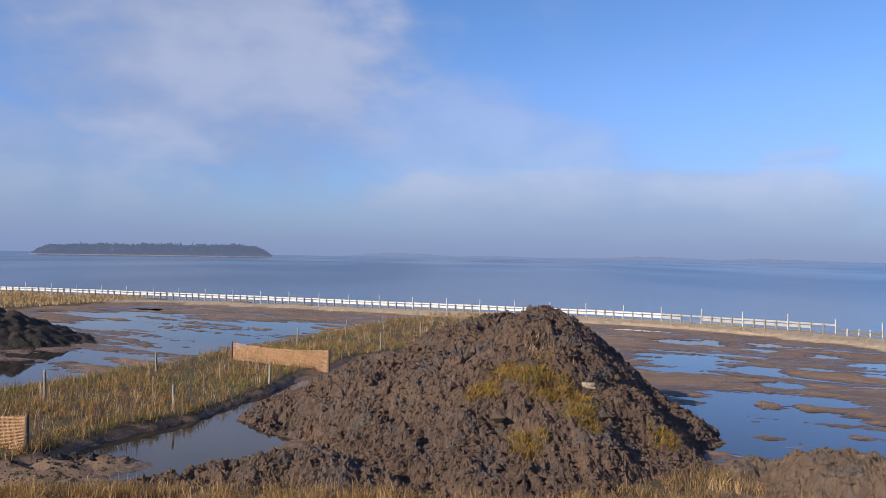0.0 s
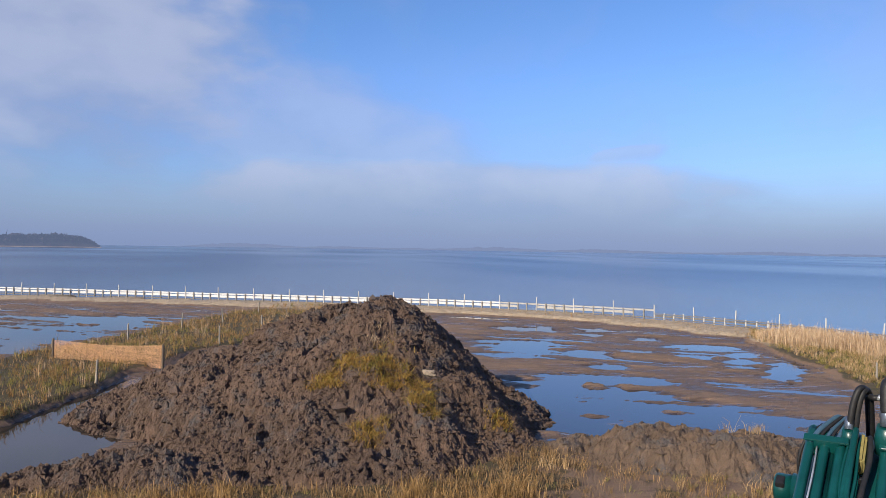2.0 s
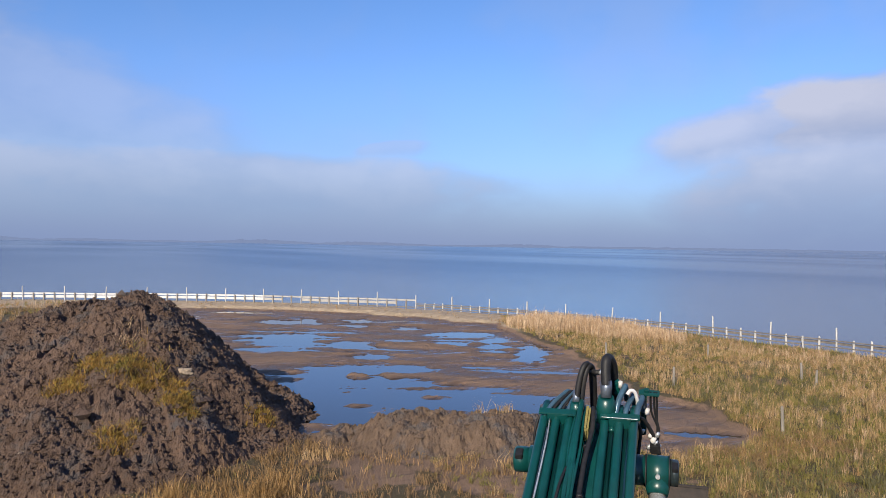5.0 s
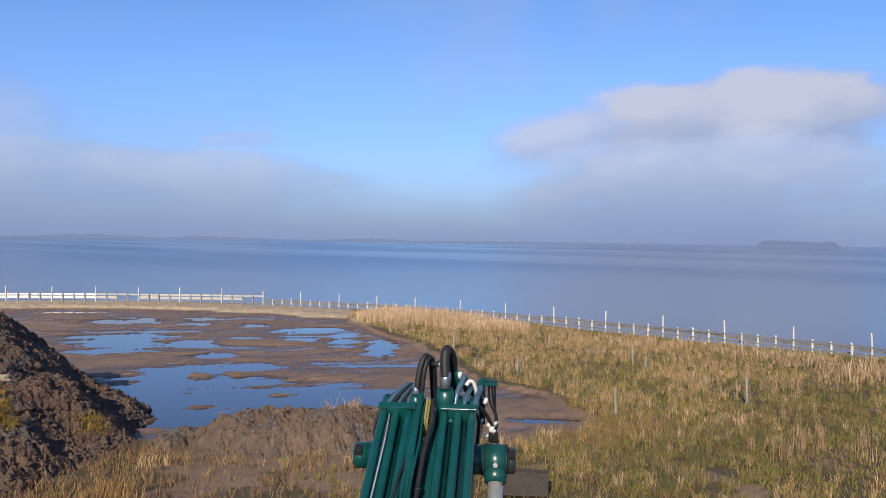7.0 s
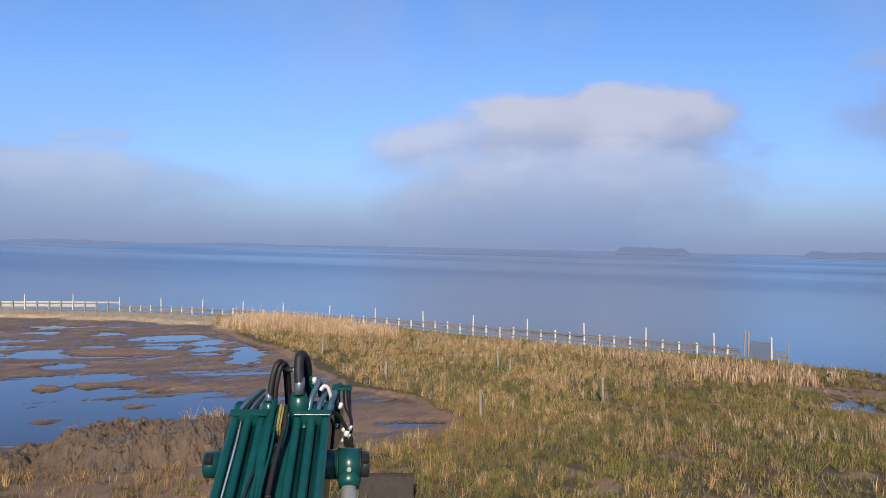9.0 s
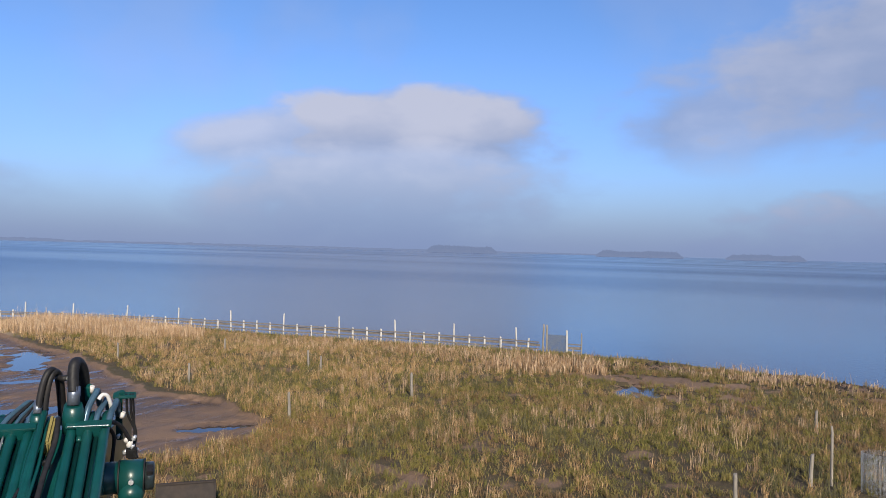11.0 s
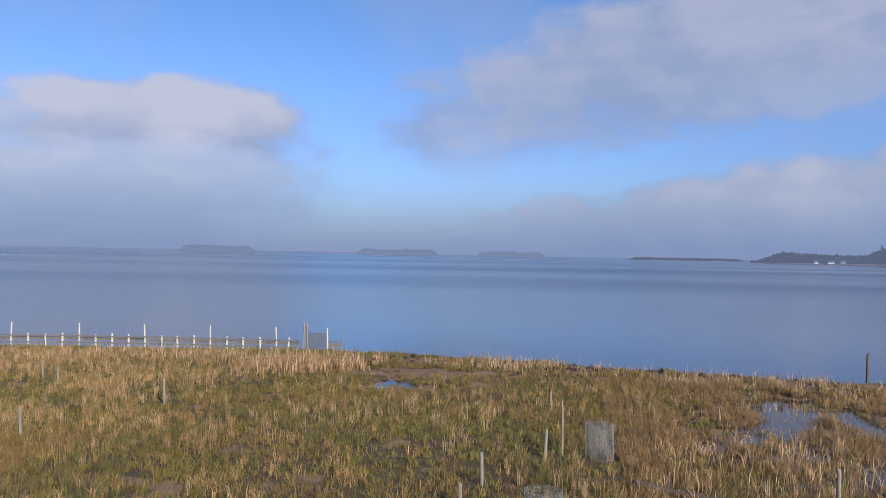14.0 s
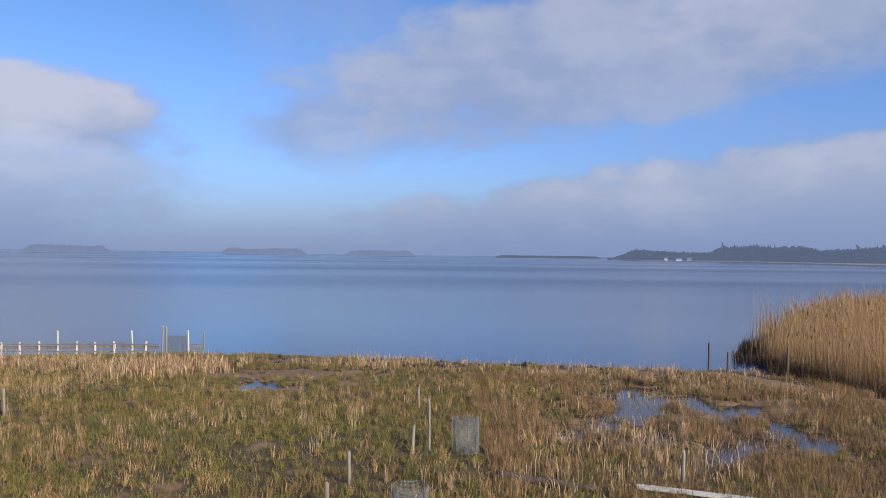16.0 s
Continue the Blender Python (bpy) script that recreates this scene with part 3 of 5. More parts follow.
xs, ys = np.arange(-8.5, 10.5, 0.045), np.arange(13.8, 32.5, 0.05)
gx, gy = np.meshgrid(xs, ys)
hz = heap_height(gx.ravel(), gy.ravel()).reshape(gx.shape)
base = land(gx.ravel(), gy.ravel()).reshape(gx.shape)
nx = len(xs)
i = (np.arange(len(ys) - 1)[:, None] * nx + np.arange(nx - 1)[None, :])
keep = ((hz - base)[:-1, :-1] > -0.12).ravel()
i = i.ravel()[keep]
faces = np.stack([i, i + 1, i + nx + 1, i + nx], 1)
used, back = np.unique(faces, return_inverse=True)
wx = gx + fbm(gx * 6.0, gy * 6.0, 3, 26, 0.6) * 0.05
wy = gy + fbm(gx * 6.0 + 31, gy * 6.0 - 17, 3, 27, 0.6) * 0.05
verts = np.stack([wx.ravel(), wy.ravel(), np.maximum(hz, base - 0.1).ravel()], 1)[used]
heap_mesh = mesh_from_arrays("soil_heap", verts, back.ravel(), np.full(len(faces), 4), HEAP, False)
tagged(new("soil_heap", heap_mesh), "large heap of freshly dug lumpy brown clay with tufts of grass", "soil heap")


def pile_height(x, y):
    """The smaller, darker heap on the other mud flat."""
    return np.clip(pool(x, y, -26.0, 42, 6.5, 4.6, 20), -0.2, 1) * (2.5 + fbm(x * 0.9, y * 0.9, 4, 12) * 0.8) + fbm(x * 2.5, y * 2.5, 4, 14, 0.6) * 0.3 + 0.02


pile_mesh, _, _ = sheet("soil_heap", np.arange(-34, -18.5, 0.12), np.arange(35, 49.5, 0.12), pile_height, DARKCLAY)
tagged(new("soil_heap", pile_mesh), "low heap of dark clay on the mud flat", "soil heap")


def clods(name, px, py, pz, size, mat, seed):
    """Many small uneven lumps, as one mesh."""
    rng = np.random.default_rng(seed)
    corner = np.array([(1, 0, 0), (-1, 0, 0), (0, 1, 0), (0, -1, 0), (0, 0, 1), (0, 0, -1)]) * 1.1
    tri = np.array([(0, 2, 4), (2, 1, 4), (1, 3, 4), (3, 0, 4), (2, 0, 5), (1, 2, 5), (3, 1, 5), (0, 3, 5)])
    n = len(px)
    s = size * rng.lognormal(0, 0.6, n)[:, None, None] * rng.uniform(0.6, 1.3, (n, 1, 3))
    v = corner[None] * s * rng.uniform(0.75, 1.25, (n, 6, 1)) + rng.normal(0, 0.14, (n, 6, 3)) * s
    a = rng.uniform(0, 6.28, n)
    c, sn = np.cos(a)[:, None], np.sin(a)[:, None]
    v = np.stack([v[..., 0] * c - v[..., 1] * sn + px[:, None], v[..., 0] * sn + v[..., 1] * c + py[:, None], v[..., 2] * 0.8 + pz[:, None]], 2)
    f = tri[None] + (np.arange(n) * 6)[:, None, None]
    return mesh_from_arrays(name, v.reshape(-1, 3), f.ravel(), np.full(n * 8, 3), mat)


def bank_height(x, y):
    b = pool(x, y, 9.9, 16.8, 4.2, 2.2, -22) + fbm(x * 0.7, y * 0.7, 3, 19) * 0.3
    return 0.12 + np.where(b > 0, 0.78 * smooth(0, 0.75, b), b * 0.8) + (fbm(x * 0.9, y * 0.9, 4, 9, 0.6) * 0.25 + fbm(x * 3.2, y * 3.2, 4, 15, 0.7) * 0.20) * smooth(-0.1, 0.4, b)


bank_mesh, _, _ = sheet("mud_bank", np.arange(5.0, 15.6, 0.06), np.arange(13.0, 21.0, 0.06), lambda x, y: np.where(pool(x, y, 9.9, 16.8, 5.2, 3.2, -22) > 0, bank_height(x, y), -0.3), BERM)
bank_mesh.polygons.foreach_set("use_smooth", np.zeros(len(bank_mesh.polygons), dtype=bool))
tagged(new("mud_bank", bank_mesh), "low bank of crumbled brown mud before the puddles", "mud bank")


rng = np.random.default_rng(3)
px, py = rng.uniform(-8, 10, 60000), rng.uniform(13.9, 26, 60000)
pz = heap_height(px, py)
ok = pz > land(px, py) - 0.03
tagged(new("clay_clods", clods("clay_clods", px[ok], py[ok], pz[ok] - 0.006, 0.025, HEAP, 4)), "loose lumps of brown clay lying over the soil heap", "clods", kind="stuff")
px, py = rng.uniform(5.5, 15.0, 4500), rng.uniform(13.8, 20.2, 4500)
ok = pool(px, py, 9.9, 16.8, 4.2, 2.2, -22) > 0.1
tagged(new("berm_clods", clods("berm_clods", px[ok], py[ok], np.maximum(land(px, py), bank_height(px, py))[ok] - 0.01, 0.022, BERM, 5)), "small lumps of mud on a low bank", "clods", kind="stuff")
px, py = rng.uniform(-10.5, -5.5, 1800), rng.uniform(16.6, 19.5, 1800)
ok = land(px, py) > 0.12
px, py = px[ok], py[ok]
tagged(new("bank_clods", clods("bank_clods", px, py, land(px, py) - 0.01, 0.026, DARKCLAY, 6)), "lumps of dark mud beside the pool", "clods", kind="stuff")


px, py = rng.uniform(28.5, 37, 9000), rng.uniform(-13, 9, 9000)
rim_far = inside(px, py, SHORE)
ok = (rim_far > 0.7) & (rim_far < 4.6) & (fbm(px * 0.8, py * 0.8, 3, 47) > -0.1)
px, py = px[ok], py[ok]
tagged(new("shore_clods", clods("shore_clods", px, py, land(px, py) - 0.02, 0.036, DARKCLAY, 7)), "dark lumps of mud along the trampled lake shore", "clods", kind="stuff")


# ---- grass, rushes and reeds ----
def blades(name, x, y, z, tall, wide, lean, mat, seed, bend=0.5):
    """Bent, tapering blades in one mesh."""
    rng = np.random.default_rng(seed)
    n = len(x)
    h = tall * rng.lognormal(0, 0.28, n)
    wd = wide * rng.uniform(0.6, 1.3, n)
    a, b = rng.uniform(0, 6.283, n), rng.uniform(0, 6.283, n)
    off = h * lean * rng.uniform(0.1, 1.6, n)
    sx_, sy_ = np.cos(a) * wd / 2, np.sin(a) * wd / 2
    lx, ly = np.cos(b) * off, np.sin(b) * off
    root, mid = np.stack([x, y, z - 0.03], 1), np.stack([x + lx * (0.5 - bend * 0.4), y + ly * (0.5 - bend * 0.4), z + h * 0.6], 1)
    tip = np.stack([x + lx, y + ly, z + h * np.sqrt(np.maximum(0.15, 1 - (off / h) ** 2 * 0.6))], 1)
    side = np.stack([sx_, sy_, np.zeros(n)], 1)
    v = np.stack([root - side, root + side, mid + side * 0.8, mid - side * 0.8, tip], 1)
    k = (np.arange(n) * 5)[:, None]
    loops = np.concatenate([k + np.array([0, 1, 2, 3]), k + np.array([3, 2, 4])], 1)
    return mesh_from_arrays(name, v.reshape(-1, 3), loops.ravel(), np.tile([4, 3], n), mat)


def scatter(n, x0, x1, y0, y1, seed):
    rng = np.random.default_rng(seed)
    return rng.uniform(x0, x1, n), rng.uniform(y0, y1, n), rng.uniform(0, 1, n)


def grow(name, label, n, area, tall, wide, lean, mat, seed, want, category="grass", on=None, bend=0.5, tuft=1):
    x, y, u = scatter(n // tuft, *area, seed)
    ok = u < want(x, y)
    x, y = x[ok], y[ok]
    z = (on or land)(x, y)
    if tuft > 1:
        rng = np.random.default_rng(seed + 7)
        spread = rng.uniform(0.02, 0.10, len(x)).repeat(tuft)
        x, y, z = x.repeat(tuft) + rng.normal(0, 1, len(x) * tuft) * spread, y.repeat(tuft) + rng.normal(0, 1, len(y) * tuft) * spread, z.repeat(tuft)
    t = tall(x, y) if callable(tall) else tall
    return tagged(new(name, blades(name, x, y, z, t, wide, lean, mat, seed + 1, bend)), label, category, kind="stuff")


def seen_side(x, y):
    """Only the ground that lies within the place's open side, nearer ground being kept whole."""
    return np.hypot(x, y) > 12.5


def meadow(x, y, edge=0.8):
    """Where the meadow is grown over, thinning with distance and away from the lake's rim."""
    return smooth(0.0, 0.4, inside(x, y, MEADOW)) * land(x, y, True) * seen_side(x, y) * smooth(edge, edge + 1.6, inside(x, y, SHORE)) * np.clip(26 / np.hypot(x, y), 0.35, 1)


def clump(x, y, seed, freq, low, high):
    return smooth(low, high, fbm(x * freq, y * freq, 3, seed))


def meadow_green(x, y):
    tone = smooth(-0.22, 0.15, fbm(x * 0.28, y * 0.28, 4, 51)) * smooth(-18, -2, y + (x - 20) * 0.2)
    return meadow(x, y, 0.3) * (0.45 + 0.55 * tone)


def meadow_rush(x, y):
    return meadow(x, y) * clump(x, y, 56, 0.42, 0.02, 0.22) * (0.3 + 0.7 * clump(x, y, 57, 1.6, -0.1, 0.15)) * smooth(-14, -4, y)


def meadow_brown(x, y):
    tone = clump(x - 11, y + 7, 53, 0.3, 0.05, 0.30) + smooth(22, 26, x) * smooth(14, 9, y) * 0.45 + smooth(0, -10, y) * 0.5 + smooth(6.5, 3.0, inside(x, y, SHORE)) * (0.35 + 0.5 * smooth(9, 6, y)) + smooth(19.0, 14.5, np.hypot(x, y)) * 0.8
    return meadow(x, y, 0.3) * np.clip(tone, 0, 1)


def worn_down(x, y):
    """Less dead straw on the trampled near ground and on the brown ground by the lake."""
    return (0.4 + 0.6 * smooth(15, 23, np.hypot(x, y))) * (1 - 0.5 * smooth(20, 25, x) * smooth(15, 10, y))


def meadow_straw(x, y):
    tone = clump(x + 40, y, 52, 0.45, -0.05, 0.25) * (0.35 + 0.65 * clump(x, y, 58, 1.7, -0.05, 0.2)) + smooth(0, -8, y) * 0.12 + smooth(9, 24, y) * 0.6
    return meadow(x, y) * (0.10 + np.clip(tone, 0, 1) * 0.9) * worn_down(x, y)


def standing(x, y):
    return meadow(x, y, 1.6) * (0.06 + 0.94 * clump(x, y, 71, 0.9, 0.08, 0.3)) * (0.4 + 0.6 * clump(x, y, 70, 0.25, -0.2, 0.1)) * worn_down(x, y)


grow("meadow_grass", "low rough green marsh grass of the wet meadow", 680000, (8, 37, -16, 45), 0.16, 0.013, 1.2, GREEN, 60, meadow_green, tuft=20)
grow("meadow_mat", "matted dead litter between the tufts of the wet meadow", 120000, (8, 37, -17, 45), 0.09, 0.014, 2.2, SEDGE, 260, lambda x, y: (0.25 + 0.75 * smooth(22, 15, np.hypot(x, y))) * meadow(x, y, 0.3) ** 0.5, tuft=6)
grow("soft_rushes", "grey-green tufts of soft rush in the wet meadow", 270000, (9, 36, -14, 42), 0.25, 0.012, 0.6, RUSH, 65, meadow_rush, "rushes", tuft=18)
grow("brown_sedge", "reddish-brown matted sedge in the wet meadow", 280000, (8, 37, -18, 45), 0.17, 0.013, 1.2, SEDGE, 161, meadow_brown, tuft=22)
grow("dry_grass", "straw-coloured dead grass in the wet meadow", 430000, (8, 37, -18, 46), 0.24, 0.011, 0.7, STRAW, 62, meadow_straw, tuft=20)
grow("straw_clumps", "pale upright clumps of dead grass stems", 170000, (9, 37, -18, 45), 0.36, 0.0105, 0.3, PALE, 64, standing, tuft=16)
PALEPATCH = [(26.2, 38.6), (28.0, 41.5), (31.5, 42.0), (32.8, 36), (32.2, 29.5), (30.2, 28.5), (28.2, 32)]
grow("pale_reed_patch", "dense patch of pale dry reeds beside the fence", 40000, (25, 34, 27, 44), 0.5, 0.02, 0.2, CREAM, 66, lambda x, y: smooth(-0.2, 0.8, inside(x, y, PALEPATCH)), "reeds")
RUSHPATCH = [(28.4, 11.6), (29.9, 9.9), (31.6, 7.3), (34.2, 7.2), (34.3, 9.6), (32.6, 12.6), (30.5, 13.6)]
grow("rush_patch", "thick pale broken rushes near the end of the fence", 6800, (27.5, 35, 6.5, 14), 0.42, 0.045, 0.45, PALE, 168, lambda x, y: smooth(-0.2, 0.4, inside(x, y, RUSHPATCH)) * clump(x, y, 169, 0.8, -0.15, 0.1), "rushes")


def rim(x, y):
    d = inside(x, y, SHORE)
    south = smooth(5.0, 3.2, d) * smooth(0.5, 1.0, d) * smooth(5, 1, y) * (0.15 + 0.85 * clump(x, y, 72, 0.5, -0.1, 0.15))
    north = smooth(6.5, 5.0, d) * smooth(1.8, 2.6, d) * smooth(11, 14, y) * clump(x, y, 75, 0.45, 0.05, 0.22)
    return np.maximum(south, north * 0.8) * np.maximum(0.25, land(x, y, True))


grow("shore_rushes", "bent and broken pale dry rushes along the lake shore", 60000, (26, 37.5, -14.5, 38), 0.32, 0.022, 0.6, PALE, 68, rim, "rushes")
grow("marsh_rushes", "bent and broken pale rushes standing in the marsh", 9000, (15, 30, -17, -2.5), 0.30, 0.014, 0.5, PALE, 70, lambda x, y: clump(x, y, 73, 0.9, 0.0, 0.28) * 0.8, "rushes")
grow("log_rushes", "thick pale broken rushes round the fallen log", 1100, (15.5, 22, -8, -2), 0.42, 0.022, 0.4, PALE, 171, lambda x, y: clump(x, y, 172, 0.9, 0.0, 0.25), "rushes")
grow("marsh_sedge", "brown sedge growing out of the marsh water", 190000, (15, 31, -17, -2), 0.24, 0.0105, 0.6, TAWNY, 173, lambda x, y: clump(x, y, 174, 0.8, -0.08, 0.22) * 0.85, "sedge", tuft=9)
grow("shore_grass", "dark green and brown grass on the shore bank", 40000, (28, 38, -14, 36), 0.15, 0.018, 0.8, GREEN, 74, lambda x, y: land(x, y, True) * (0.35 + 0.65 * smooth(6, 10, y)) * smooth(5, 2, inside(x, y, SHORE)) * smooth(-0.3, 0.3, inside(x, y, SHORE)))
def strip_grown(x, y):
    return (inside(x, y, STRIP) > -1.0) * smooth(0.1, 0.5, land(x, y, True))


grow("bank_strip_grass", "straw and green grass on the bank between the mud flats", 200000, (-20, 5, 16.3, 66), 0.27, 0.013, 0.8, WARM, 76, lambda x, y: strip_grown(x, y) * np.clip(24 / np.hypot(x, y), 0.3, 1) * (0.3 + 0.7 * clump(x, y, 77, 0.6, -0.1, 0.25)), tuft=8)
grow("bank_strip_stalks", "pale upright grass stalks on the bank", 30000, (-20, 5, 16.3, 66), 0.46, 0.014, 0.3, PALE, 176, lambda x, y: strip_grown(x, y) * clump(x, y, 177, 0.9, 0.0, 0.3) * 0.5, tuft=5)
grow("bank_strip_green", "green grass on the bank between the mud flats", 120000, (-20, 5, 16.3, 66), 0.22, 0.014, 1.0, GREEN, 78, lambda x, y: strip_grown(x, y) * np.clip(24 / np.hypot(x, y), 0.2, 1) * np.clip(clump(x, y, 79, 0.35, 0.0, 0.3) * 0.8 + smooth(1.6, 0.3, inside(x, y, STRIP)) * 0.45, 0, 1), tuft=12)
grow("far_reed_grass", "dry reed grass on a far bank by the fence", 22000, (-62, -30, 58, 92), 0.26, 0.05, 0.4, STRAW, 80, lambda x, y: smooth(-0.1, 0.6, inside(x, y, FARGRASS)), "reeds")
def near_tufts(x, y):
    spots = np.max([pool(x, y, *p) for p in ((6.2, 17.0, 1.6, 1.9, -35), (9.2, 14.2, 1.9, 1.2, -30), (-10.5, 15.4, 3.4, 1.6, 0), (-6.5, 15.6, 2.6, 1.2, 0), (16.5, 12.4, 3.0, 2.0, 0), (2.6, 15.0, 2.4, 1.2, 20))], axis=0)
    return smooth(0.0, 0.4, inside(x, y, MEADOW)) * np.clip(smooth(-0.3, 0.5, spots + fbm(x * 1.2, y * 1.2, 3, 88) * 0.8) * 0.6 + clump(x, y, 83, 0.9, 0.15, 0.4) * 0.35, 0, 1) * np.maximum(0.4, land(x, y, True)) * (0.5 + 0.5 * smooth(4, 1, x))


grow("near_bank_grass", "tufts of straw grass on the near muddy bank", 80000, (-14, 19, 11.5, 19.5), 0.25, 0.011, 0.8, WARM, 82, near_tufts, tuft=8)
grow("foreground_straw", "tall straw grass at the foot of the near bank", 40000, (-10, 5, 12.4, 15.6), 0.36, 0.0115, 0.55, WARM, 188, lambda x, y: clump(x, y, 189, 0.7, -0.1, 0.2) * smooth(15.6, 14.9, y), "grass", lambda x, y: np.maximum(land(x, y), heap_height(x, y) - 0.05), tuft=8)
grow("near_bank_green", "low green grass between the tufts of the near bank", 60000, (-14, 19, 11.5, 19.5), 0.13, 0.012, 1.5, GREEN, 184, lambda x, y: smooth(-0.1, 0.4, inside(x, y, MEADOW)) * land(x, y, True) * clump(x, y, 185, 0.6, 0.0, 0.25), tuft=12)
grow("near_bank_sedge", "brown matted sedge on the near muddy bank", 90000, (-14, 19, 11.5, 19.5), 0.17, 0.013, 1.2, SEDGE, 182, lambda x, y: smooth(-0.1, 0.4, inside(x, y, MEADOW)) * land(x, y, True) * (0.5 + 0.5 * clump(x, y, 84, 0.8, -0.1, 0.25)), tuft=10)
grow("shoreline_grass", "short tan grass along the foot of the lake fence", 9000, (-12, 34, 36, 75), 0.10, 0.04, 1.2, WARM, 84, lambda x, y: smooth(3.6, 2.0, np.abs(inside(x, y, SHORE) - 2.6)) * (x > 2) * 0.8)


def heap_tuft(x, y):
    spots = ((2.35, 20.2, 1.15, 0.9), (2.15, 17.6, 0.45, 0.5), (3.5, 18.8, 0.45, 0.75), (1.15, 20.1, 0.6, 0.5), (5.6, 19.2, 0.4, 0.4))
    return np.clip(np.max([pool(x, y, a, b, c, d) for a, b, c, d in spots], axis=0) + fbm(x * 2.2, y * 2.2, 3, 85) * 0.9, 0, 0.35) * 2.4


TUFT = plant_material("heap_turf_blades", [(0.15, 0.155, 0.025), (0.38, 0.29, 0.06), (0.40, 0.21, 0.06), (0.22, 0.20, 0.04), (0.52, 0.37, 0.15)])
grow("heap_turf", "tufts of yellow-green grass growing on the soil heap", 60000, (0, 6.2, 16.5, 22.5), 0.17, 0.013, 1.9, TUFT, 86, heap_tuft, "grass", heap_height)

grow("heap_straw", "wisp of pale dead grass hanging on the soil heap", 90, (2.3, 3.0, 21.2, 22.2), 0.36, 0.013, 1.5, PALE, 286, lambda x, y: pool(x, y, 2.64, 21.7, 0.25, 0.5) > 0, "grass", heap_height)
grow("bank_tufts", "tufts of straw grass on the low mud bank", 12000, (4, 15.5, 13.4, 18.5), 0.26, 0.012, 0.8, STRAW, 186, lambda x, y: clump(x, y, 187, 0.8, 0.18, 0.4) * smooth(18.5, 15.5, y), "grass", lambda x, y: np.maximum(land(x, y), bank_height(x, y)), tuft=8)

REEDBED = [(39.6, -18.1), (36.2, -16.9), (34.2, -16.6), (31.8, -16.9), (29.0, -17.6), (24, -20.5), (15, -27), (25, -55), (70, -62), (86, -55), (70, -37), (57, -28.5), (45.5, -21.2)]
x, y, u = scatter(500000, 15, 86, -62, -15, 88)
ok = u < smooth(-0.3, 0.5, inside(x, y, REEDBED) + fbm(x * 0.5, y * 0.5, 3, 89) * 1.4) * np.clip((38 / np.hypot(x, y)) ** 2, 0.12, 1)
x, y = x[ok], y[ok]
far_off = np.hypot(x, y)
reed_z = x * 0.0 - 0.1
tagged(new("reed_bed", blades("reed_bed", x, y, reed_z, 1.72 + fbm(x * 0.3, y * 0.3, 3, 90) * 0.5, 0.012 * np.clip(far_off / 36, 1, 3), 0.22, REED, 91, 0.6)), "tall dense bed of golden-brown reeds standing in the lake", "reeds", kind="stuff")
pick = np.random.default_rng(92).uniform(0, 1, len(x)) < 0.012
tagged(new("reed_plumes", blades("reed_plumes", x[pick], y[pick], reed_z[pick] + 1.6, 0.26, 0.06 * np.clip(far_off[pick] / 40, 1, 2), 0.7, PLUME, 93)), "dark seed plumes at the tops of the reeds", "reeds", kind="stuff")

# wet stalks, their dark colour also standing for shade at the reeds' foot
x, y, u = scatter(110000, 24, 60, -34, -15, 94)
edge = inside(x, y, REEDBED) + fbm(x * 0.5, y * 0.5, 3, 89) * 1.4
ok = (edge > -0.7) & (edge < 0.7) & (u < 0.8)
tagged(new("reed_litter", blades("reed_litter", x[ok], y[ok], x[ok] * 0.0 - 0.05, 0.48, 0.022, 0.4, WETSHADEREED, 95)), "wet broken stalks darkened for the shade at the foot of the reeds", "reeds", kind="stuff")


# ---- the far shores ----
HAZE_GLOW = (0.172, 0.222, 0.362)     # light of the hazy air before the distance, mixed into far materials as glow


def hazed_material(name, color, share):
    """Distance seen through hazy air, the haze painted in: share of it is emission."""
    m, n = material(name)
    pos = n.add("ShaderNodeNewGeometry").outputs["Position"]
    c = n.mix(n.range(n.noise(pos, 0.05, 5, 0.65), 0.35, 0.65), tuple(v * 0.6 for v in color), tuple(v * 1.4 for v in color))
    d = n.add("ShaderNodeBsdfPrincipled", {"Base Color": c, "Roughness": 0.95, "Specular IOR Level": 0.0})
    e = n.add("ShaderNodeEmission", {"Color": HAZE_GLOW, "Strength": 1.0})
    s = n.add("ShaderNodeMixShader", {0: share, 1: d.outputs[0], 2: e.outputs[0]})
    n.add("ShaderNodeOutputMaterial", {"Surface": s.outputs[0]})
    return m


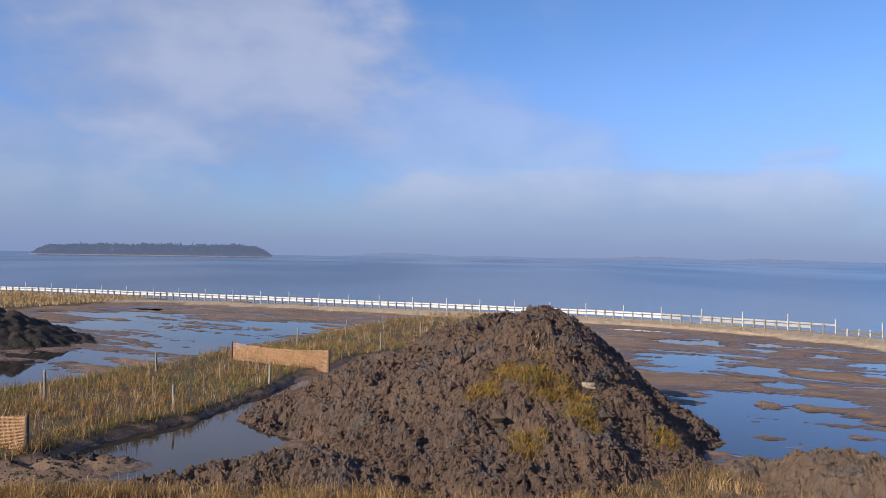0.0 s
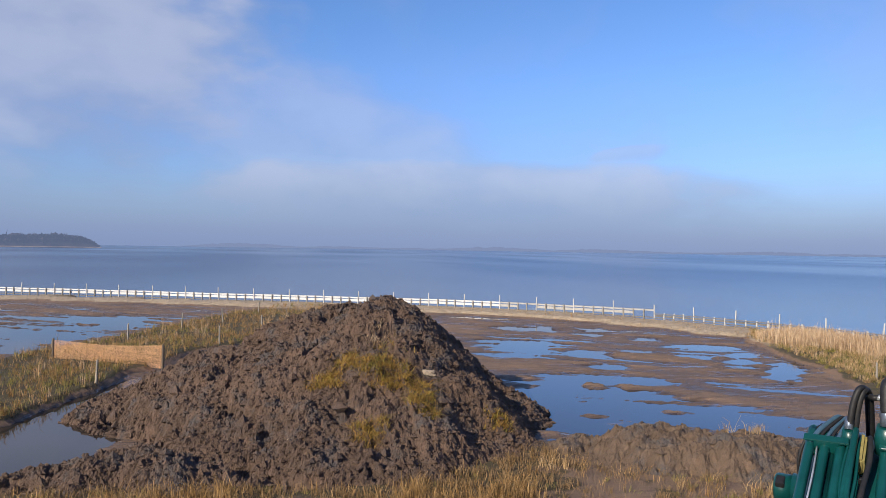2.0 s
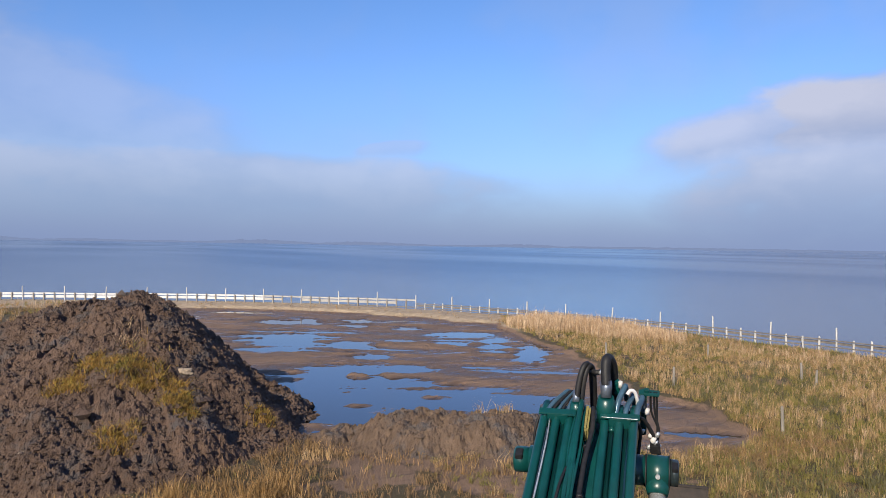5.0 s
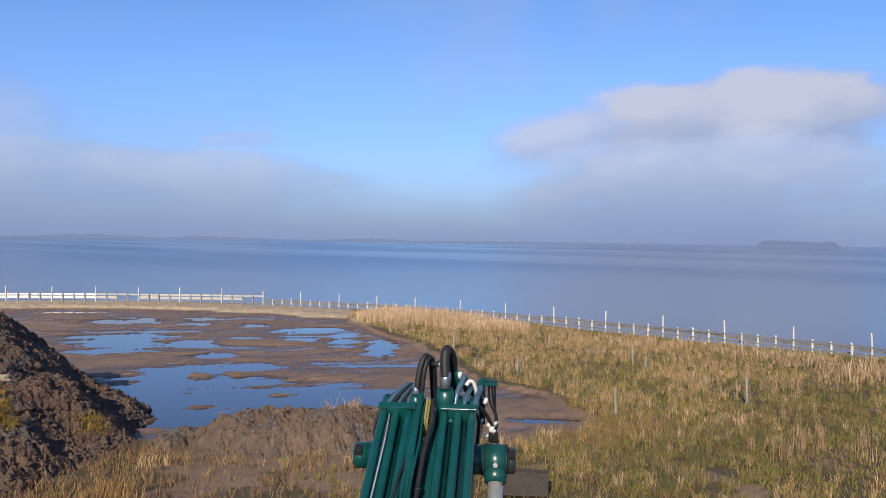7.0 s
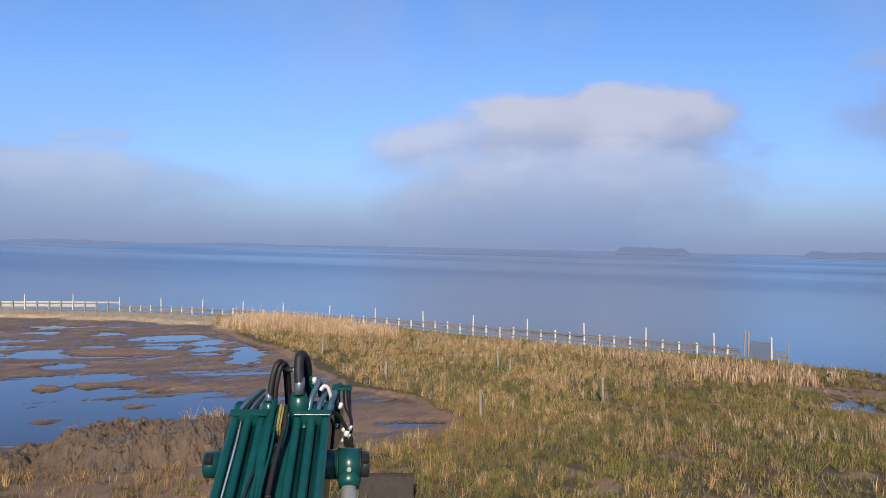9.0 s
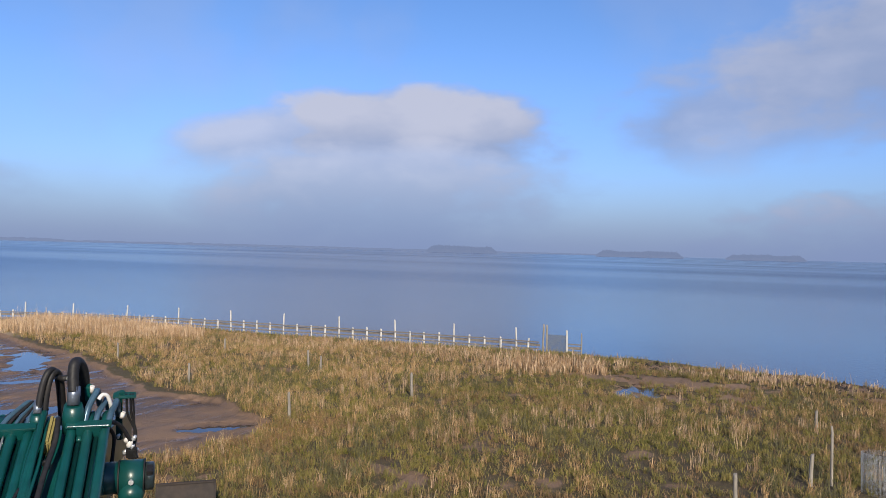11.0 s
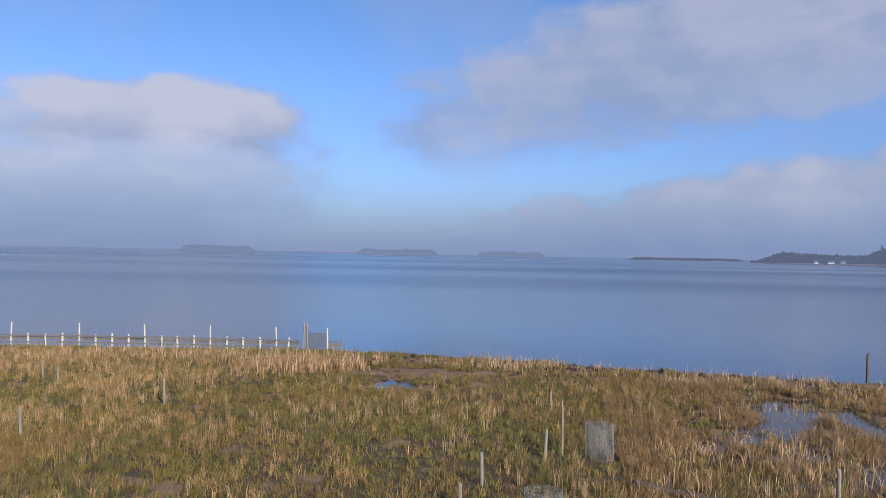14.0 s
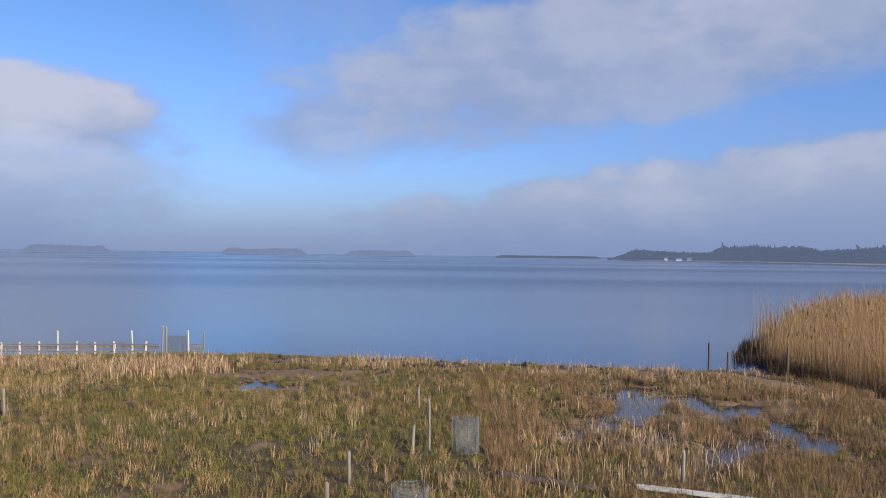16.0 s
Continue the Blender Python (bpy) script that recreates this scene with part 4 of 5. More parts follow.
def ridge(name, label, az0, az1, dist, tall, mat, seed, profile=None, d1=None):
    """The closed mass of a far wood or shore, with an uneven top line."""
    n = 420
    u = np.linspace(0, 1, n)
    a = np.radians(az0 + (az1 - az0) * u)
    dd = dist + ((d1 or dist) - dist) * u
    width = radians(az1 - az0) * dist
    end = np.clip(np.minimum(u, 1 - u) * min(14, width / tall * 0.9), 0.02, 1) ** 0.6
    h = tall * end * (0.88 + 0.22 * fbm(u * width / tall * 0.5, u * 0 + seed, 4, seed) + 0.25 * fbm(u * width / tall * 2.0, u * 0 + 3, 3, seed + 9)) * (profile(u) if profile else 1.0)
    deep = tall * 0.8
    rows = [np.stack([np.sin(a) * (dd + k), np.cos(a) * (dd + k), z], 1) for k, z in ((-deep, u * 0 - 0.5), (-deep * 0.7, h * 0.7), (0, h), (deep, u * 0 - 0.5))]
    i = (np.arange(3)[:, None] * n + np.arange(n - 1)[None, :]).ravel()
    faces = np.stack([i, i + 1, i + n + 1, i + n], 1)
    tagged(new(name, mesh_from_arrays(name, np.concatenate(rows), faces.ravel(), np.full(len(faces), 4), mat)), label, "wooded shore", kind="stuff")


def far_wood(name, label, az0, az1, dist, tall, mat, seed, profile=None, d1=None, clumps=True):
    """A wooded shore along an arc: a crown of many uneven clumps over a low bank."""
    rng = np.random.default_rng(seed)
    width = radians(az1 - az0) * dist
    n = int(max(500, min(1500, width * tall * 0.9)))
    u = rng.uniform(0, 1, n)
    a = np.radians(az0 + (az1 - az0) * u)
    dd = dist + ((d1 or dist) - dist) * u + rng.uniform(-0.03, 0.03, n) * dist
    end = np.clip(np.minimum(u, 1 - u) * min(14, width / tall * 0.9), 0.10, 1) ** 0.6
    top = tall * end * (0.88 + 0.22 * fbm(u * width / tall * 0.5, u * 0 + seed, 4, seed)) * (profile(u) if profile else 1.0)
    z = top * rng.uniform(0.0, 0.95, n)
    if not clumps:
        return ridge(name, label, az0, az1, dist, tall, mat, seed, profile, d1)
    ob = new(name, clods(name, np.sin(a) * dd, np.cos(a) * dd, z, tall * 0.036, mat, seed + 1))
    tagged(ob, label, "wooded shore", kind="stuff")
    ridge(name, label, az0, az1, dist, tall * (0.86 if clumps else 1.0), mat, seed, profile, d1)
    k = int(n * 2.2)
    u = rng.uniform(0, 1, k)
    a = np.radians(az0 + (az1 - az0) * u)
    dd = dist + ((d1 or dist) - dist) * u - tall * 0.7
    end = np.clip(np.minimum(u, 1 - u) * min(14, width / tall * 0.9), 0.10, 1) ** 0.6
    top = tall * end * (0.90 + 0.22 * fbm(u * width / tall * 0.5, u * 0 + seed, 4, seed)) * (profile(u) if profile else 1.0)
    twigs = blades("bare_treetops", np.sin(a) * dd, np.cos(a) * dd, top * 0.6, top * 0.26, tall * 0.17, 0.6, mat, seed + 3)
    tagged(new("bare_treetops", twigs), "bare upright treetops of a far wood", "wooded shore", kind="stuff")


# the last number is how much haze glow the surface itself gives off
DARKWOOD = hazed_material("hazed_bare_wood_nearer_shore", (0.036, 0.031, 0.032), 0.46)
MIDWOOD = hazed_material("hazed_bare_wood_islets", (0.06, 0.056, 0.055), 0.86)
FARWOOD = hazed_material("far_shore", (0.08, 0.075, 0.075), 0.93)
SHOREBANK = hazed_material("hazed_far_bank", (0.24, 0.175, 0.11), 0.45)
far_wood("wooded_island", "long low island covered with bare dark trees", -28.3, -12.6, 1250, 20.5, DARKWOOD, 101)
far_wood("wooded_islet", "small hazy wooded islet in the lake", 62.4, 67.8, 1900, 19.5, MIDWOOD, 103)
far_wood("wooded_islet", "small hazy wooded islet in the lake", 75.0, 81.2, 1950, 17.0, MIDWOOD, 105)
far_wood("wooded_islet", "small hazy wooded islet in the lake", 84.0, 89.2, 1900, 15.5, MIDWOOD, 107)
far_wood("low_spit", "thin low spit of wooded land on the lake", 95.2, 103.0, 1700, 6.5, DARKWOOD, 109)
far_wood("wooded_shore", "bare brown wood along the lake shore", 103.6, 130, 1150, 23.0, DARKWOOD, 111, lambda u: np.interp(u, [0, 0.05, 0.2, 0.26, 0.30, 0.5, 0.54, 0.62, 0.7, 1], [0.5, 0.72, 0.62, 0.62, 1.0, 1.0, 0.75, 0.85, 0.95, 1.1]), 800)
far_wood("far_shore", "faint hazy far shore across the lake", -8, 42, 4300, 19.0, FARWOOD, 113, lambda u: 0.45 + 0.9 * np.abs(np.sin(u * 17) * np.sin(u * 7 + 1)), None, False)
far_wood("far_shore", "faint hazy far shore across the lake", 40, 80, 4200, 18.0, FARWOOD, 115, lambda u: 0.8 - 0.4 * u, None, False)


def shore_bank(name, label, rows, mat):
    """A low bank of land: rows of azimuth, distance, depth and height."""
    bm = bmesh.new()
    loops = []
    for a, d, deep, h in rows:
        s, c = math.sin(radians(a)), math.cos(radians(a))
        loops.append([bm.verts.new((s * q, c * q, z)) for q, z in ((d, -0.3), (d + 4, h), (d + deep, h * 1.3), (d + deep, -0.3))])
    for p, q in zip(loops, loops[1:]):
        for k in range(3):
            bm.faces.new((p[k], p[k + 1], q[k + 1], q[k]))
    tagged(new(name, mesh_of(bm, name, mat)), label, "shore", kind="structure")


shore_bank("shore_bank", "low tan reed bank before the wooded shore", [(103.8, 1120, 60, 0.8), (108, 1030, 80, 0.9), (112, 900, 100, 1.0), (117, 720, 110, 1.1), (121.5, 600, 150, 1.2), (132, 500, 250, 1.2)], SHOREBANK)
# second bank is added for the hazy light line along the island's foot
shore_bank("shore_bank", "pale rim put for the hazy line at the foot of the wooded island", [(-28.4, 1200, 40, 0.9), (-22, 1170, 60, 1.0), (-12.5, 1200, 40, 0.9)], SHOREBANK)


def cottage(a, d, long, high):
    x, y = math.sin(radians(a)) * d, math.cos(radians(a)) * d
    m = pose(x, y, 1.0, 0, 0, -a)
    top = thing("cottage", x, y, 1.0, "tiny white cottage on the far wooded shore", "house", "cottages on the far shore")
    bm = bmesh.new()
    box(bm, 0, 0, high / 2, long, 6, high, m)
    part("wall", bm, FARWHITE, top)
    bm = bmesh.new()
    v = [bm.verts.new(m @ Vector(p)) for p in ((-long / 2 - 0.4, -3.4, high), (long / 2 + 0.4, -3.4, high), (long / 2 + 0.4, 3.4, high), (-long / 2 - 0.4, 3.4, high), (-long / 2, 0, high + 2.2), (long / 2, 0, high + 2.2))]
    for f in ((0, 1, 5, 4), (2, 3, 4, 5), (0, 4, 3), (1, 2, 5), (0, 3, 2, 1)):
        bm.faces.new([v[k] for k in f])
    part("roof", bm, MIDWOOD, top)


FARWHITE = hazed_material("hazed_white_walls", (0.7, 0.7, 0.68), 0.4)
for a, d, long, high in ((107.6, 1010, 4, 1.5), (108.5, 1000, 7, 1.3), (109.2, 985, 5, 1.6)):
    cottage(a, d, long, high)


# ---- the lake fence ----
def ground_z(x, y):
    return float(land(np.array([float(x)]), np.array([float(y)]))[0])


def post_mesh(name, tall, wide, mat, seed):
    """A rough round stake with a slanted, worn top."""
    r = random.Random(seed)
    bm = bmesh.new()
    pts = [(r.uniform(-0.006, 0.006), r.uniform(-0.006, 0.006), z) for z in (-0.9, 0.1, tall * 0.5, tall * 0.9, tall)]
    tube(bm, pts, [wide * k for k in (0.52, 0.52, 0.5, 0.47, 0.40)], 8)
    for v in bm.verts:
        if v.co.z > tall * 0.97:
            v.co.z += v.co.x * 0.5
    return mesh_of(bm, name, mat)


TALL = [post_mesh("tall_post", 1.14, 0.095, POST, k) for k in range(3)]
TALL_FAR = [post_mesh("tall_post", 1.30, 0.085, POST, 5 + k) for k in range(3)]
SHORT = [post_mesh("short_post", 0.60, 0.115, POST, 10 + k) for k in range(3)]
SHORT_GREY = [post_mesh("short_post", 0.80, 0.115, STAKEWOOD, 20 + k) for k in range(3)]
FRONT = [post_mesh("front_post", 0.62, 0.08, POST, 30 + k) for k in range(3)]
fence = thing("lake_fence", 34.5, 26, 0.15, "long weathered post and rail lake fence, white boards far off", "fence")
rnd = random.Random(7)


def put_part(name, mesh, m, parent):
    ob = part(name, mesh, None, parent)
    ob.matrix_basis = m
    return ob


# bays between tall posts: bearings of five sure ones and the number of bays between them
TALL_WAY = []
for a0, a1, bays in ((-33.0, -20.71, 8), (-20.71, 0.26, 10), (0.26, 18.55, 7), (18.55, 38.22, 7), (38.22, 52.3, 4), (52.3, 69.6, 4)):
    fine_a = np.linspace(a0, a1, 200)
    fine_p = np.array([on_fence(a) for a in fine_a])
    run = np.concatenate([[0], np.cumsum(np.hypot(*np.diff(fine_p, axis=0).T))])
    TALL_WAY += [float(np.interp(run[-1] * k / bays, run, fine_a)) for k in range(bays)]
TALL_WAY += [69.6, 71.3]


def tilted(x, y, z, lean):
    return pose(x, y, z, rnd.uniform(-lean, lean), rnd.uniform(-lean, lean), rnd.uniform(0, 360))


def board_mesh(name, long, high, thick, mat):
    bm = bmesh.new()
    box(bm, 0, 0, 0, long, thick, high, None, 0.006)
    return mesh_of(bm, name, mat)


BOARDS = {}


def board(name, x0, y0, x1, y1, z, high, paint, push):
    """A board from post to post, set to the lake's side (push > 0) or the near side of them."""
    ln, a = math.hypot(x1 - x0, y1 - y0), math.atan2(y1 - y0, x1 - x0)
    key = (name, paint.name, high)
    if key not in BOARDS:
        BOARDS[key] = board_mesh(name, 1.0, high, 0.03, paint)
    ox, oy = -math.sin(a) * push, math.cos(a) * push
    m = pose((x0 + x1) / 2 + ox, (y0 + y1) / 2 + oy, z + rnd.uniform(-0.012, 0.012), 0, math.degrees(rnd.uniform(-0.012, 0.012) / ln), math.degrees(a)) @ Matrix.Diagonal((ln, 1, 1, 1))
    put_part(name, BOARDS[key], m, fence)


front_next = 2
for k, (a0, a1) in enumerate(zip(TALL_WAY, TALL_WAY[1:])):
    p0, p1 = on_fence(a0), on_fence(a1)
    last = k == len(TALL_WAY) - 2
    far_part = a0 < 25.5
    put_part("tall_post", (TALL_FAR if far_part else TALL)[rnd.randrange(3)], tilted(*p0, 0.14, 2.8), fence)
    n_short = 2 if last else 4
    for q in range(1, n_short):
        x, y = p0[0] + (p1[0] - p0[0]) * q / n_short, p0[1] + (p1[1] - p0[1]) * q / n_short
        put_part("short_post", (SHORT_GREY if far_part else SHORT)[rnd.randrange(3)], tilted(x, y, 0.14 + rnd.uniform(-0.05, 0.04), 2.5), fence)
        front_next -= 1
        if a0 > 27 and front_next <= 0:
            front_next = 5
            put_part("front_post", FRONT[rnd.randrange(3)], tilted(x * 0.986 + 0.04, y * 0.986, 0.06, 3.0), fence)
    if far_part:
        # two white boards behind the posts, worn, with pieces of the lower one gone towards the bend
        paint = WHITE if a0 < 14 else PALEBOARD
        cut = [p0, ((p0[0] + p1[0]) / 2, (p0[1] + p1[1]) / 2), p1]
        board("white_board", *p0, *p1, 0.86, 0.125, paint, 0.075)
        for c0, c1 in zip(cut, cut[1:]):
            if a0 < 14 or rnd.random() < 0.8:
                board("white_board", *c0, *c1, 0.63, 0.20, paint, 0.075)
        board("rail", *p0, *p1, 0.33, 0.08, RAIL, 0.075)
    else:
        board("rail", *p0, *p1, 0.62, 0.065, RAIL, -0.06)
        board("rail", *p0, *p1, 0.46, 0.13, RAIL, 0.075)
        board("rail", *p0, *p1, 0.27, 0.07, RAIL, -0.06)


def wire_grid(name, wide, tall, pitch, thick, mat, wrap=0.0):
    """Woven wire: upright and level strands; rolled into a cylinder where wrap is its radius."""
    bm = bmesh.new()

    def at(u, z):
        if wrap:
            return (math.cos(u / wrap) * wrap, math.sin(u / wrap) * wrap, z)
        return (u, 0, z)
    nu, nz = max(2, round(wide / pitch)), max(2, round(tall / pitch))
    for k in range(nu + (0 if wrap else 1)):
        tube(bm, [at(wide * k / nu, 0), at(wide * k / nu, tall)], thick, 3, False)
    for k in range(nz + 1):
        seg = nu if wrap else 1
        tube(bm, [at(wide * j / seg, tall * k / nz) for j in range(seg + 1)], thick, 3, False)
    return mesh_of(bm, name, mat)


# the mesh gate near the fence's end, with its taller posts
gate = thing("mesh_gate", 37.78, 11.6, 0.1, "grey wire mesh gate panel between wooden fence posts", "gate")
for x, y, tall, wide, wood in ((37.76, 12.36, 1.40, 0.10, STAKEWOOD), (37.80, 12.16, 1.38, 0.10, STAKEWOOD), (37.77, 11.09, 1.18, 0.10, POST), (37.88, 10.37, 1.08, 0.07, STAKEWOOD)):
    put_part("gate_post", post_mesh("gate_post", tall, wide, wood, int(tall * 100)), pose(x, y, 0.14, rnd.uniform(-2, 2), 0, rnd.uniform(0, 90)), gate)
put_part("mesh_panel", wire_grid("mesh_panel", 1.02, 1.0, 0.026, 0.0062, GATEWIRE), pose(37.78, 12.12, 0.05, 0, 0, -91.5), gate)
for z, high, wood in ((0.62, 0.06, RAIL), (0.44, 0.14, RAIL), (0.25, 0.08, RAIL)):
    bm = bmesh.new()
    box(bm, 37.85, 10.73, z, 0.70, 0.03, high, None, 0.006)
    bmesh.ops.rotate(bm, cent=(37.85, 10.73, z), matrix=Matrix.Rotation(math.atan2(-0.72, 0.11), 3, "Z"), verts=bm.verts)
    part("rail", bm, wood, gate)

# ---- single stakes ----
STAKES = {}


def stake(x, y, tall, label, group, mat=STAKEWOOD, wide=0.09, tip=3.0):
    key = (round(tall, 1), mat.name)
    if key not in STAKES:
        STAKES[key] = post_mesh("wooden_stake", round(tall, 1), wide, mat, int(tall * 50))
    ob = new("wooden_stake", STAKES[key])
    ob.matrix_basis = pose(x, y, max(ground_z(x, y), 0.0), rnd.uniform(-tip, tip), rnd.uniform(-tip, tip), rnd.uniform(0, 360))
    return tagged(ob, label, "stake", group)


for x, y, tall in ((18.0, 13.2, 0.8), (22.9, 11.9, 0.8), (23.2, 26.2, 0.7), (21.0, 20.0, 0.7), (27.8, 24.5, 0.6), (26.0, 18.4, 0.7), (25.7, 17.6, 0.6), (25.2, -0.3, 0.6), (16.4, 1.1, 0.7), (15.05, 1.4, 0.5), (18.85, -0.2, 0.7), (16.5, -6.1, 0.8)):
    stake(x, y, tall, "weathered grey wooden stake standing in the marsh meadow", "stakes in the meadow")
stake(19.1, -0.62, 1.3, "tall thin pale wooden stake beside a wire guard", "stakes in the meadow", STAKEWOOD, 0.06)
for x, y, tall in ((-13.4, 25.9, 0.95), (-8.4, 24.1, 0.85), (-11.8, 31.7, 0.8), (-6.5, 29.0, 0.85), (-7.9, 41.8, 0.9), (-6.0, 47.8, 0.9), (-3.2, 40.2, 0.9), (-1.3, 47.1, 0.75), (-1.9, 58.5, 0.8), (-3.9, 51.2, 0.95)):
    stake(x, y, tall, "grey wooden stake on the grassy bank between the mud flats", "stakes on the bank")
for x, y, tall, tip in ((33.2, -12.9, 1.2, 4), (32.4, -13.4, 0.9, 2), (31.4, -15.5, 1.4, 1)):
    stake(x, y, tall, "dark wet wooden stake at the water's edge", "stakes at the water", DARKPOST, 0.10, tip)


# ---- orange nets on the bank ----
def net_fence(x0, y0, x1, y1, tall):
    ln, a = math.hypot(x1 - x0, y1 - y0), math.degrees(math.atan2(y1 - y0, x1 - x0))
    z = min(ground_z(x0, y0), ground_z(x1, y1))
    top = thing("orange_net_fence", x0, y0, z, "sagging orange plastic net strung between two wooden stakes", "net fence", "orange nets on the bank")
    for x, y in ((x0, y0), (x1, y1)):
        put_part("stake", post_mesh("stake", tall + 0.12, 0.11, DARKPOST, int(abs(x) * 9)), pose(x, y, z), top)
    bm = bmesh.new()
    nu, nz = int(ln / 0.036), int(tall / 0.036)
    def at(u, q):
        sag = 0.10 * math.sin(math.pi * u) * q
        return Vector((ln * u, 0.05 * math.sin(u * 9), 0.05 + tall * q - sag))
    for k in range(nu + 1):
        tube(bm, [at(k / nu, 0), at(k / nu, 0.5), at(k / nu, 1)], 0.0058, 3, False)
    for k in range(nz + 1):
        tube(bm, [at(j / 24, k / nz) for j in range(25)], 0.0058, 3, False)
    part_ob = part("net", mesh_of(bm, "net", NET), None, top)
    part_ob.matrix_basis = pose(x0, y0, z, 0, 0, a)


net_fence(-9.7, 35.4, -4.85, 33.0, 0.95)
net_fence(-13.0, 19.6, -10.05, 18.6, 0.85)


# ---- wire guards, logs and planks in the meadow ----
GUARD = wire_grid("wire_guard", 2 * math.pi * 0.34, 0.85, 0.024, 0.0019, MESHWIRE, 0.34)
for x, y, tip in ((19.1, -1.52, 2), (13.75, -0.22, -2)):
    ob = new("wire_guard", GUARD)
    ob.matrix_basis = pose(x, y, ground_z(x, y), tip, 1.5, 40 * tip)
    tagged(ob, "round grey wire mesh guard standing in the rough grass", "plant guard", "wire guards in the meadow")


def log_at(name, ax, ay, bx, by, z, r0, r1, mat, label, square=False):
    bm = bmesh.new()
    n = 14
    if square:
        m = pose((ax + bx) / 2, (ay + by) / 2, z, 4, 3, math.degrees(math.atan2(by - ay, bx - ax)))
        box(bm, 0, 0, 0, math.hypot(bx - ax, by - ay), r0, r1, m, 0.008)
    else:
        rr = random.Random(3)
        tube(bm, [(ax + (bx - ax) * k / n, ay + (by - ay) * k / n, z + 0.015 * math.sin(k)) for k in range(n + 1)], [(r0 + (r1 - r0) * k / n) * rr.uniform(0.92, 1.08) for k in range(n + 1)], 10)
    tagged(new(name, mesh_of(bm, name, mat)), label, name.replace("_", " "))


log_at("fallen_log", 17.0, -2.1, 16.0, -4.1, 0.29, 0.10, 0.08, DARKPOST, "dark weathered log lying in the meadow grass")
log_at("wooden_plank", 15.85, -4.9, 15.1, -8.4, 0.31, 0.20, 0.05, POST, "long grey wooden plank lying in the grass", True)


# broken pieces of white board washed up at the lake's edge
for x, y, turn, long in ((29.9, 49.6, 20, 0.75), (31.3, 46.4, -25, 0.6)):
    bm = bmesh.new()
    box(bm, 0, 0, 0, long, 0.18, 0.03, pose(x, y, ground_z(x, y) + 0.10, 24, 6, turn), 0.006)
    tagged(new("broken_board", mesh_of(bm, "broken_board", WHITE)), "broken white board lying on the strand by the fence", "board", "broken boards on the strand")


# ---- pale stones on the soil heap ----
def stone(x, y, wide, label):
    bm = bmesh.new()
    bmesh.ops.create_icosphere(bm, subdivisions=3, radius=1.0)
    for v in bm.verts:
        q = 1 + 0.35 * float(fbm(np.array([v.co.x * 1.3 + x]), np.array([v.co.y * 1.3 + v.co.z * 2.1 + y]), 3, 61)[0])
        v.co = Vector((v.co.x * wide * 0.5 * q, v.co.y * wide * 0.36 * q, v.co.z * wide * 0.24 * q))
    ob = new("stone", mesh_of(bm, "stone", STONE))
    ob.matrix_basis = pose(x, y, float(heap_height(np.array([x]), np.array([y]))[0]) + wide * 0.06, 14, -8, 40 * x)
    tagged(ob, label, "stone", "stones on the soil heap")


STONE = plain_material("pale_brown_stone", (0.30, 0.235, 0.17), 0.85, 14, 0.4, 0.006)
stone(3.88, 20.2, 0.46, "large pale brown stone half buried beside the heap's turf")
stone(0.25, 17.9, 0.22, "small pale stone lying on the clay of the soil heap")


# ---- the excavator: its boom reaches away below the eye ----
BOOM_YAW, BOOM_UP = radians(-45.0), radians(27.0)
b_o = Vector((3.012, 3.292, 4.161))
b_d = Vector((-math.sin(BOOM_YAW) * math.cos(BOOM_UP), math.cos(BOOM_YAW) * math.cos(BOOM_UP), math.sin(BOOM_UP)))
b_r = Vector((math.cos(BOOM_YAW), math.sin(BOOM_YAW), 0))
b_n = b_r.cross(b_d)
BM = Matrix(((b_r.x, b_d.x, b_n.x, b_o.x), (b_r.y, b_d.y, b_n.y, b_o.y), (b_r.z, b_d.z, b_n.z, b_o.z), (0, 0, 0, 1)))


def P(x, y, z):
    """A place on the boom: right of its middle, along it from the clamp bars, above its top plate."""
    return BM @ Vector((x, y, z))


def bend(points, steps=6):
    """A smooth line through points."""
    pts = [Vector(p) for p in points]
    out = []
    for i in range(len(pts) - 1):
        a, b, c, d = pts[max(i - 1, 0)], pts[i], pts[i + 1], pts[min(i + 2, len(pts) - 1)]
        for k in range(steps):
            t = k / steps
            out.append(0.5 * (2 * b + (c - a) * t + (2 * a - 5 * b + 4 * c - d) * t * t + (3 * b - a - 3 * c + d) * t ** 3))
    return out + [pts[-1]]


FOOT = P(0, -4.9, -0.3)
exc = thing("excavator", FOOT.x - 1.2, FOOT.y - 1.2, ground_z(FOOT.x - 1.2, FOOT.y - 1.2), "green excavator with its pipe-covered boom raised over the marsh", "excavator")


def exc_part(name, build, mat, label="", parent=None):
    bm = bmesh.new()
    build(bm)
    return part(name, bm, mat, parent or exc, label)


def boom_box(bm):
    prof = [(-5.0, -0.12, -0.45), (-3.6, -0.02, -0.62), (-1.6, -0.02, -0.66), (0.10, -0.02, -0.62), (0.24, -0.14, -0.66), (0.85, -0.55, -0.95), (1.9, -1.35, -1.7)]
    rows = []
    for y, top, low in prof:
        rows.append([bm.verts.new(P(x, y, z)) for x, z in ((-0.255, top), (0.255, top), (0.255, low), (-0.255, low))])
    for a, b in zip(rows, rows[1:]):
        for k in range(4):
            bm.faces.new((a[k], a[(k + 1) % 4], b[(k + 1) % 4], b[k]))
    bm.faces.new(rows[0][::-1]), bm.faces.new(rows[-1])
    bmesh.ops.bevel(bm, geom=[e for e in bm.edges], offset=0.012, segments=2, affect="EDGES")


boom = exc_part("boom", boom_box, PAINT)
